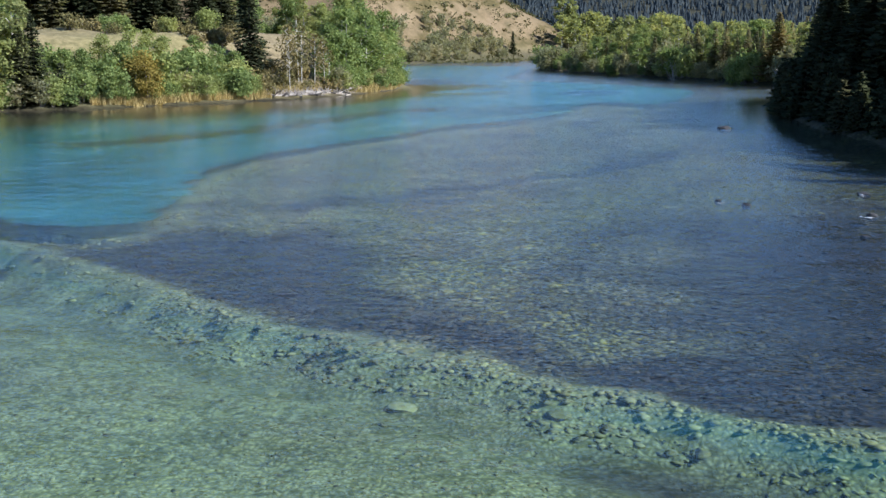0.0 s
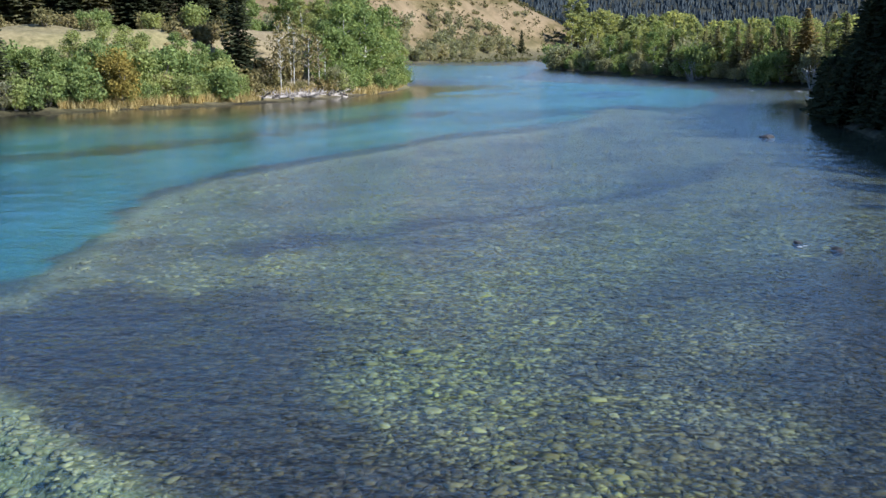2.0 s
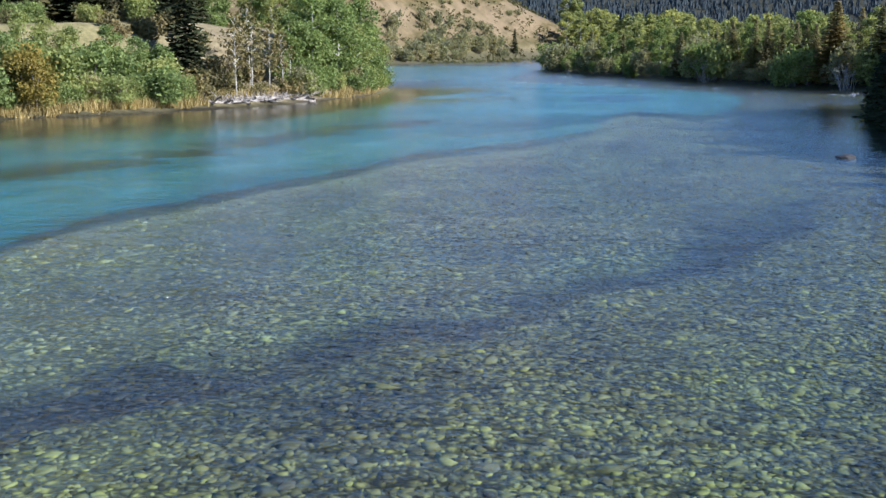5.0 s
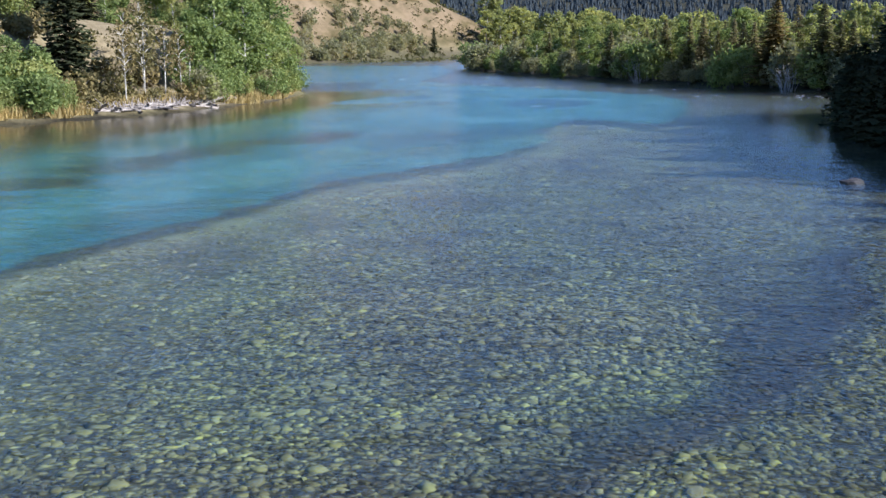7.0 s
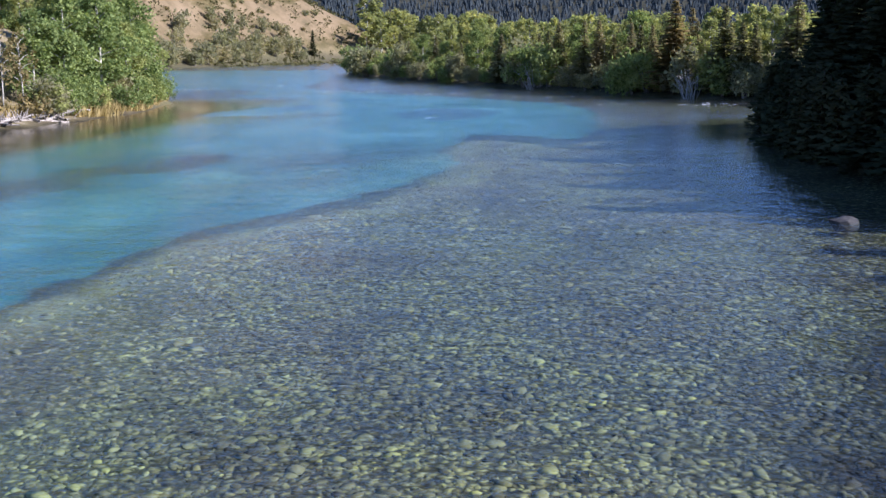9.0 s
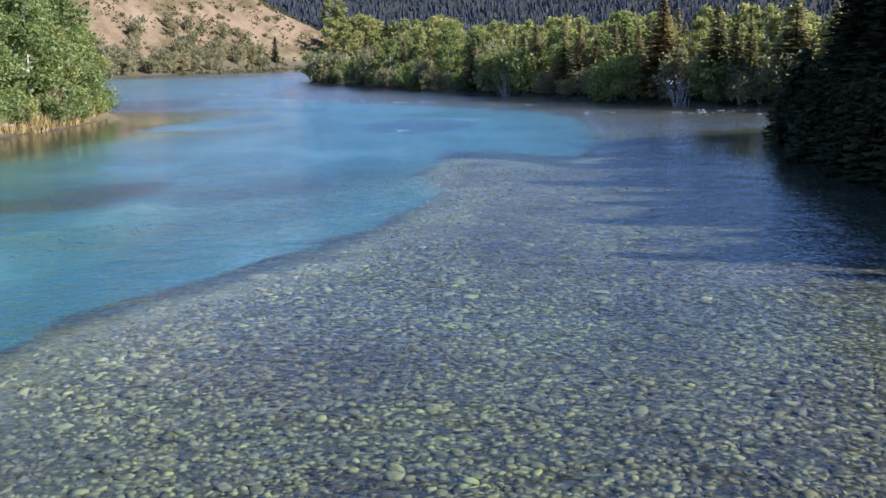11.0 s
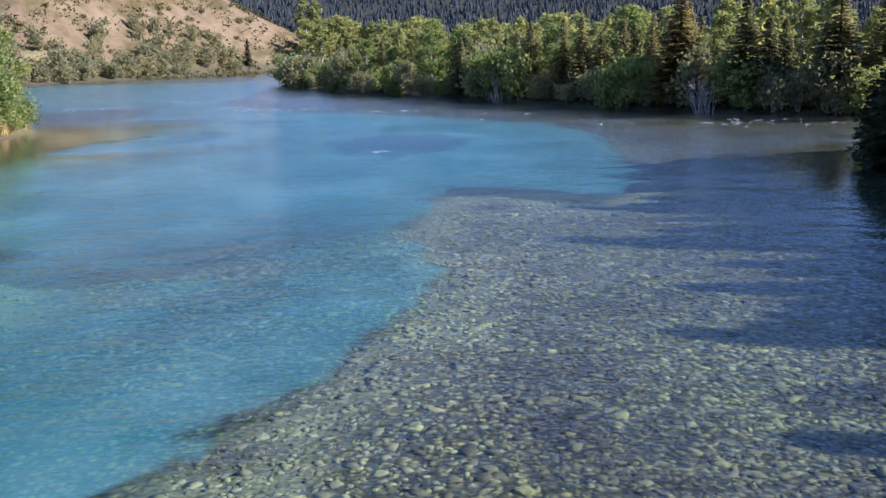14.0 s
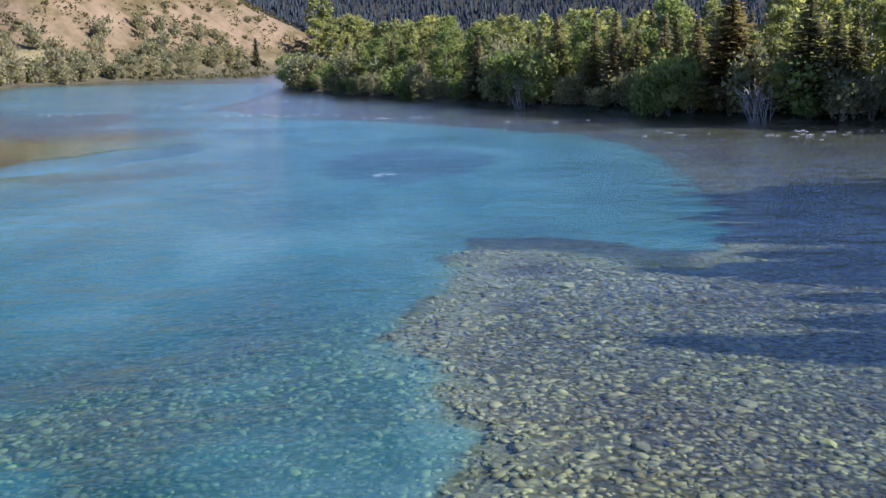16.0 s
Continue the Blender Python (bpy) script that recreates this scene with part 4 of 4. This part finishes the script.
def scatter_stones(name, label, spots, radius, material, seed, shape=icosahedron):
    """One mesh of many uneven stones bedded in the gravel."""
    rng = np.random.RandomState(seed)
    v, f = shape()
    n = len(spots)
    z = heights(spots)
    lumps = v[None] * (1 + 0.3 * rng.normal(size=(n, len(v), 1)))
    lumps = lumps * radius[:, None, None] * np.stack([rng.uniform(0.9, 1.5, n), rng.uniform(0.7, 1.0, n), rng.uniform(0.2, 0.36, n)], 1)[:, None]
    a = rng.uniform(0, 6.28, n)
    c, s_ = np.cos(a)[:, None], np.sin(a)[:, None]
    x, y = lumps[..., 0] * c - lumps[..., 1] * s_, lumps[..., 0] * s_ + lumps[..., 1] * c
    verts = np.stack([x + spots[:, :1], y + spots[:, 1:], lumps[..., 2] + (z - radius * 0.02)[:, None]], 2).reshape(-1, 3)
    faces = (np.arange(n)[:, None, None] * len(v) + f).reshape(-1, 3)
    me = mesh_of(name, verts, faces, material, shape is icosahedron)
    plan = survey(spots[:, 0], spots[:, 1])
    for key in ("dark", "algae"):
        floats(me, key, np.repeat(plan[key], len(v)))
    return tagged(new(name, me), label, "stones", kind="stuff")


rng = np.random.RandomState(40)
n = 100000
spots = np.stack([rng.uniform(-14, 12, n), 10 + 98 * rng.uniform(0, 1, n) ** 1.1], 1)
look_up = survey(spots[:, 0], spots[:, 1])
radius = np.clip(np.exp(rng.normal(math.log(0.056), 0.42, n)), 0.034, 0.16)
on_silt = look_up["coated"] + rng.normal(0, 0.2, n) > 0.5
shallow = look_up["depth"] < 1.5
kept = (np.abs(spots[:, 0] - 1) < 7.5) | (rng.uniform(0, 1, n) < 0.36)
pick = shallow & ~on_silt & kept
scatter_stones("cobbles", "rounded brown and olive cobbles covering the shallow river bed", spots[pick], radius[pick], M_STONE, 41)
small = np.stack([rng.uniform(-8, 10, 46000), 11 + 92 * rng.uniform(0, 1, 46000) ** 1.1], 1)
plan = survey(small[:, 0], small[:, 1])
small = small[(plan["depth"] < 1.1) & ((plan["pale"] < 0) | (rng.uniform(0, 1, len(small)) < 0.1))]
scatter_stones("gravel", "small grey-brown gravel between the cobbles", small, rng.uniform(0.03, 0.065, len(small)), M_STONE, 43, octahedron)
in_front = look_up["pale"] > 1.6
pick = shallow & on_silt & kept & (rng.uniform(0, 1, n) < np.where(in_front, 0.5, 1.0))
scatter_stones("silted_cobbles", "pale silt-covered stones on the river bed", spots[pick], (radius * np.where(in_front, 0.45, 1.0))[pick], M_SILTED, 42)


def rounded_stone(name, seed, material, size=(1.0, 0.8, 0.55), rough=0.16):
    bm = bmesh.new()
    bmesh.ops.create_icosphere(bm, subdivisions=2, radius=1.0)
    for v in bm.verts:
        k = 1 + rough * noise.noise(v.co * 1.6 + Vector((seed * 3.1, 0, 0))) + rough * 0.5 * noise.noise(v.co * 3.7 + Vector((0, seed, 0)))
        v.co = Vector((v.co.x * size[0], v.co.y * size[1], v.co.z * size[2])) * k
    for f in bm.faces:
        f.smooth = size[2] > 0.4
    me = bpy.data.meshes.new(name)
    bm.to_mesh(me)
    bm.free()
    me.materials.append(material)
    return me


# the rocks that stand out of the water
def river_rock(x, y, size, seed, label, z=-0.12):
    ob = new("river_rock", rounded_stone("river_rock", seed, M_BOULDER, (size, size * 0.7, size * 0.5), 0.3))
    ob.matrix_basis = pose(x, y, z, 0, 0, 15 * seed)
    return tagged(ob, label, "rock", "rocks standing out of the water")


river_rock(12.5, 73.2, 0.5, 1, "dark wet boulder standing out of the shallow river", -0.06)

# driftwood along the bank
def drift_log(x, y, length, thick, turn, tilt, seed):
    rng = np.random.RandomState(seed)
    path = [(length * (t - 0.5), 0.08 * length * math.sin(t * 3 + seed) * 0.5, 0.03 * length * math.sin(5 * t + seed)) for t in np.linspace(0, 1, 7)]
    pieces = [tube(path, np.linspace(thick, thick * 0.55, 7), 8)]
    for k in range(3):
        b = np.array(path[1 + k * 2])
        pieces.append(tube([b, b + (rng.normal(0, 0.25), rng.normal(0, 0.35), 0.35 + 0.3 * rng.uniform())], [thick * 0.4, 0.02], 5))
    v, f = joined(pieces)
    log = new("driftwood_log", mesh_of("driftwood_log", v, f, M_DRIFT, True))
    log.matrix_basis = pose(x, y, max(ground_z(x, y), 0) + thick * 0.7, 0, tilt, turn)
    return tagged(log, "bleached grey driftwood log lying on the bank", "log", "driftwood on the bank")


rng = np.random.RandomState(71)
for k, (x, y) in enumerate(along([(-30.6, 107.4), (-29.4, 110.0), (-26.6, 117.0), (-25.4, 119.4)], 44, 0.1, 1.3, 72)):
    drift_log(x, y, rng.uniform(1.2, 3.4), rng.uniform(0.04, 0.11), rng.uniform(0, 180), rng.uniform(-16, 16), 320 + k)
for k, (x, y, length, thick, turn) in enumerate([(-25.9, 120.0, 6.5, 0.17, 68), (-26.4, 117.6, 4.0, 0.12, 55), (-28.2, 114.0, 4.2, 0.14, 75), (-29.0, 111.6, 5.0, 0.15, 50), (-29.8, 110.4, 3.2, 0.11, 95), (-30.1, 108.9, 3.6, 0.14, 40), (-29.4, 110.2, 2.4, 0.1, 140), (-28.6, 112.6, 3.0, 0.1, 20), (-30.4, 109.6, 2.2, 0.12, 120), (-27.4, 116.0, 3.4, 0.1, 85)]):
    drift_log(x, y, length, thick, turn, (k % 3 - 1) * 4, 300 + k)

# dry grass along the left bank
rng = np.random.RandomState(50)
n = 17000
tuft = np.array(along([(-43, 90), (-41, 91.3), (-33.2, 102), (-30.2, 107.5), (-25.4, 119), (-22.8, 132), (-24.2, 147)], n, 0.02, 2.6, 51))
drift = (tuft[:, 1] > 106.5) & (tuft[:, 1] < 121) & (survey(tuft[:, 0], tuft[:, 1])["shore"] < 1.7)
tuft = tuft[~drift]
n = len(tuft)
tz = np.maximum(heights(tuft), 0)
root = np.stack([tuft[:, 0], tuft[:, 1], tz - 0.03], 1)
tall = rng.uniform(0.35, 1.05, n)
bend = rng.normal(0, 0.22, (n, 2))
half = np.stack([np.cos(bend[:, 0] * 9), np.sin(bend[:, 0] * 9), 0 * tall], 1) * 0.05
tip = root + np.stack([bend[:, 0], bend[:, 1], tall], 1)
verts = np.stack([root - half, root + half, tip], 1).reshape(-1, 3)
tagged(new("bank_grass", mesh_of("bank_grass", verts, np.arange(3 * n).reshape(-1, 3), M_GRASSBLADE)), "dry straw-coloured grass along the river bank", "grass", kind="stuff")

# single large stones on the bed, near the path
shapes = [rounded_stone("stone", 20 + k, M_STONE, (1.0, 0.72, 0.34), 0.3) for k in range(6)]
rng = np.random.RandomState(60)
for k in range(280):
    x, y = rng.uniform(-8, 10), rng.uniform(13, 102)
    q = survey(np.array([x]), np.array([y]))
    if q["depth"][0] > 1.2 or q["dark"][0] > 0.25 or q["silt"][0] > 0.6:
        continue
    r = rng.uniform(0.09, 0.18)
    ob = new("stone", shapes[k % 6])
    ob.matrix_basis = pose(x, y, q["z"][0] + r * 0.1, 0, 0, rng.uniform(0, 360))
    ob.scale = (r, r, r)
    ob.parent = ground

# the pale ones on the silted flat
shapes = [rounded_stone("stone", 30 + k, M_SILTED, (1.0, 0.75, 0.24), 0.3) for k in range(3)]
for k, (x, y, r) in enumerate([(0.52, 17.1, 0.34), (0.23, 18.9, 0.2), (0.9, 18.8, 0.2), (-2.2, 17.6, 0.2), (3.4, 16.4, 0.25), (-4.6, 20.4, 0.22), (-4.2, 77.9, 0.34), (6.2, 92.6, 0.22), (4.0, 74.2, 0.24), (4.1, 74.8, 0.24), (1.0, 74.7, 0.22), (0.9, 76.1, 0.2), (5.0, 101.2, 0.3)]):
    ob = new("stone", shapes[k % 3])
    ob.matrix_basis = pose(x, y, ground_z(x, y) + r * 0.05, 0, 0, 40 * k)
    ob.scale = (r, r, r)
    ob.parent = ground

# trees that found no place are taken away again
for master in pines + aspens + far_aspens + far_willows + young + poplars + thin + spruces + willows + green_shrubs + sages + deads + [orange, browning]:
    if master not in masters:
        for ob in [*master.children, master]:
            bpy.data.objects.remove(ob)

# ---------------------------------------------------------------- small rocks breaking the surface, and white water
for k, (x, y, size) in enumerate([(13.2, 35.6, 0.3), (8.4, 38.4, 0.22), (9.3, 37.5, 0.25), (12.0, 31.5, 0.2), (14.2, 41.0, 0.28)]):
    river_rock(x, y, size, 5 + k, "small wet stone breaking the water surface", -0.06)

rng = np.random.RandomState(80)
v, f = icosahedron()
flecks = []
for x, y, n, wide in [(30.0, 139.6, 4, 1.6), (27.6, 137.4, 3, 1.8), (20.0, 141.0, 2, 2.5), (-3.8, 168.9, 5, 1.8), (2.9, 162.6, 5, 1.6), (-18.2, 192.2, 5, 1.6), (-9.4, 170.8, 4, 1.2), (-6.0, 200.0, 5, 3.0), (1.3, 121.6, 3, 0.6), (13.0, 35.3, 1, 0.5), (8.6, 38.0, 1, 0.4), (14.0, 40.6, 1, 0.5), (-27, 178, 4, 1.2), (34, 137, 2, 2.0), (13, 154, 2, 3.0)]:
    for k in range(n * 3):
        c = np.array([x + rng.normal(0, wide), y + rng.normal(0, wide * 0.7), 0.01])
        size = np.array([rng.uniform(0.06, 0.3), rng.uniform(0.02, 0.05), 0.007]) * min(1.0, 0.35 + wide * 0.5)
        flecks.append(v * (1 + 0.3 * rng.normal(size=(12, 1))) * size + c)
n = len(flecks)
faces = (np.arange(n)[:, None, None] * 12 + f).reshape(-1, 3)
tagged(new("white_water", mesh_of("white_water", np.concatenate(flecks), faces, M_FOAM, True)), "small white crests of broken water over the riffles", "foam", kind="stuff")
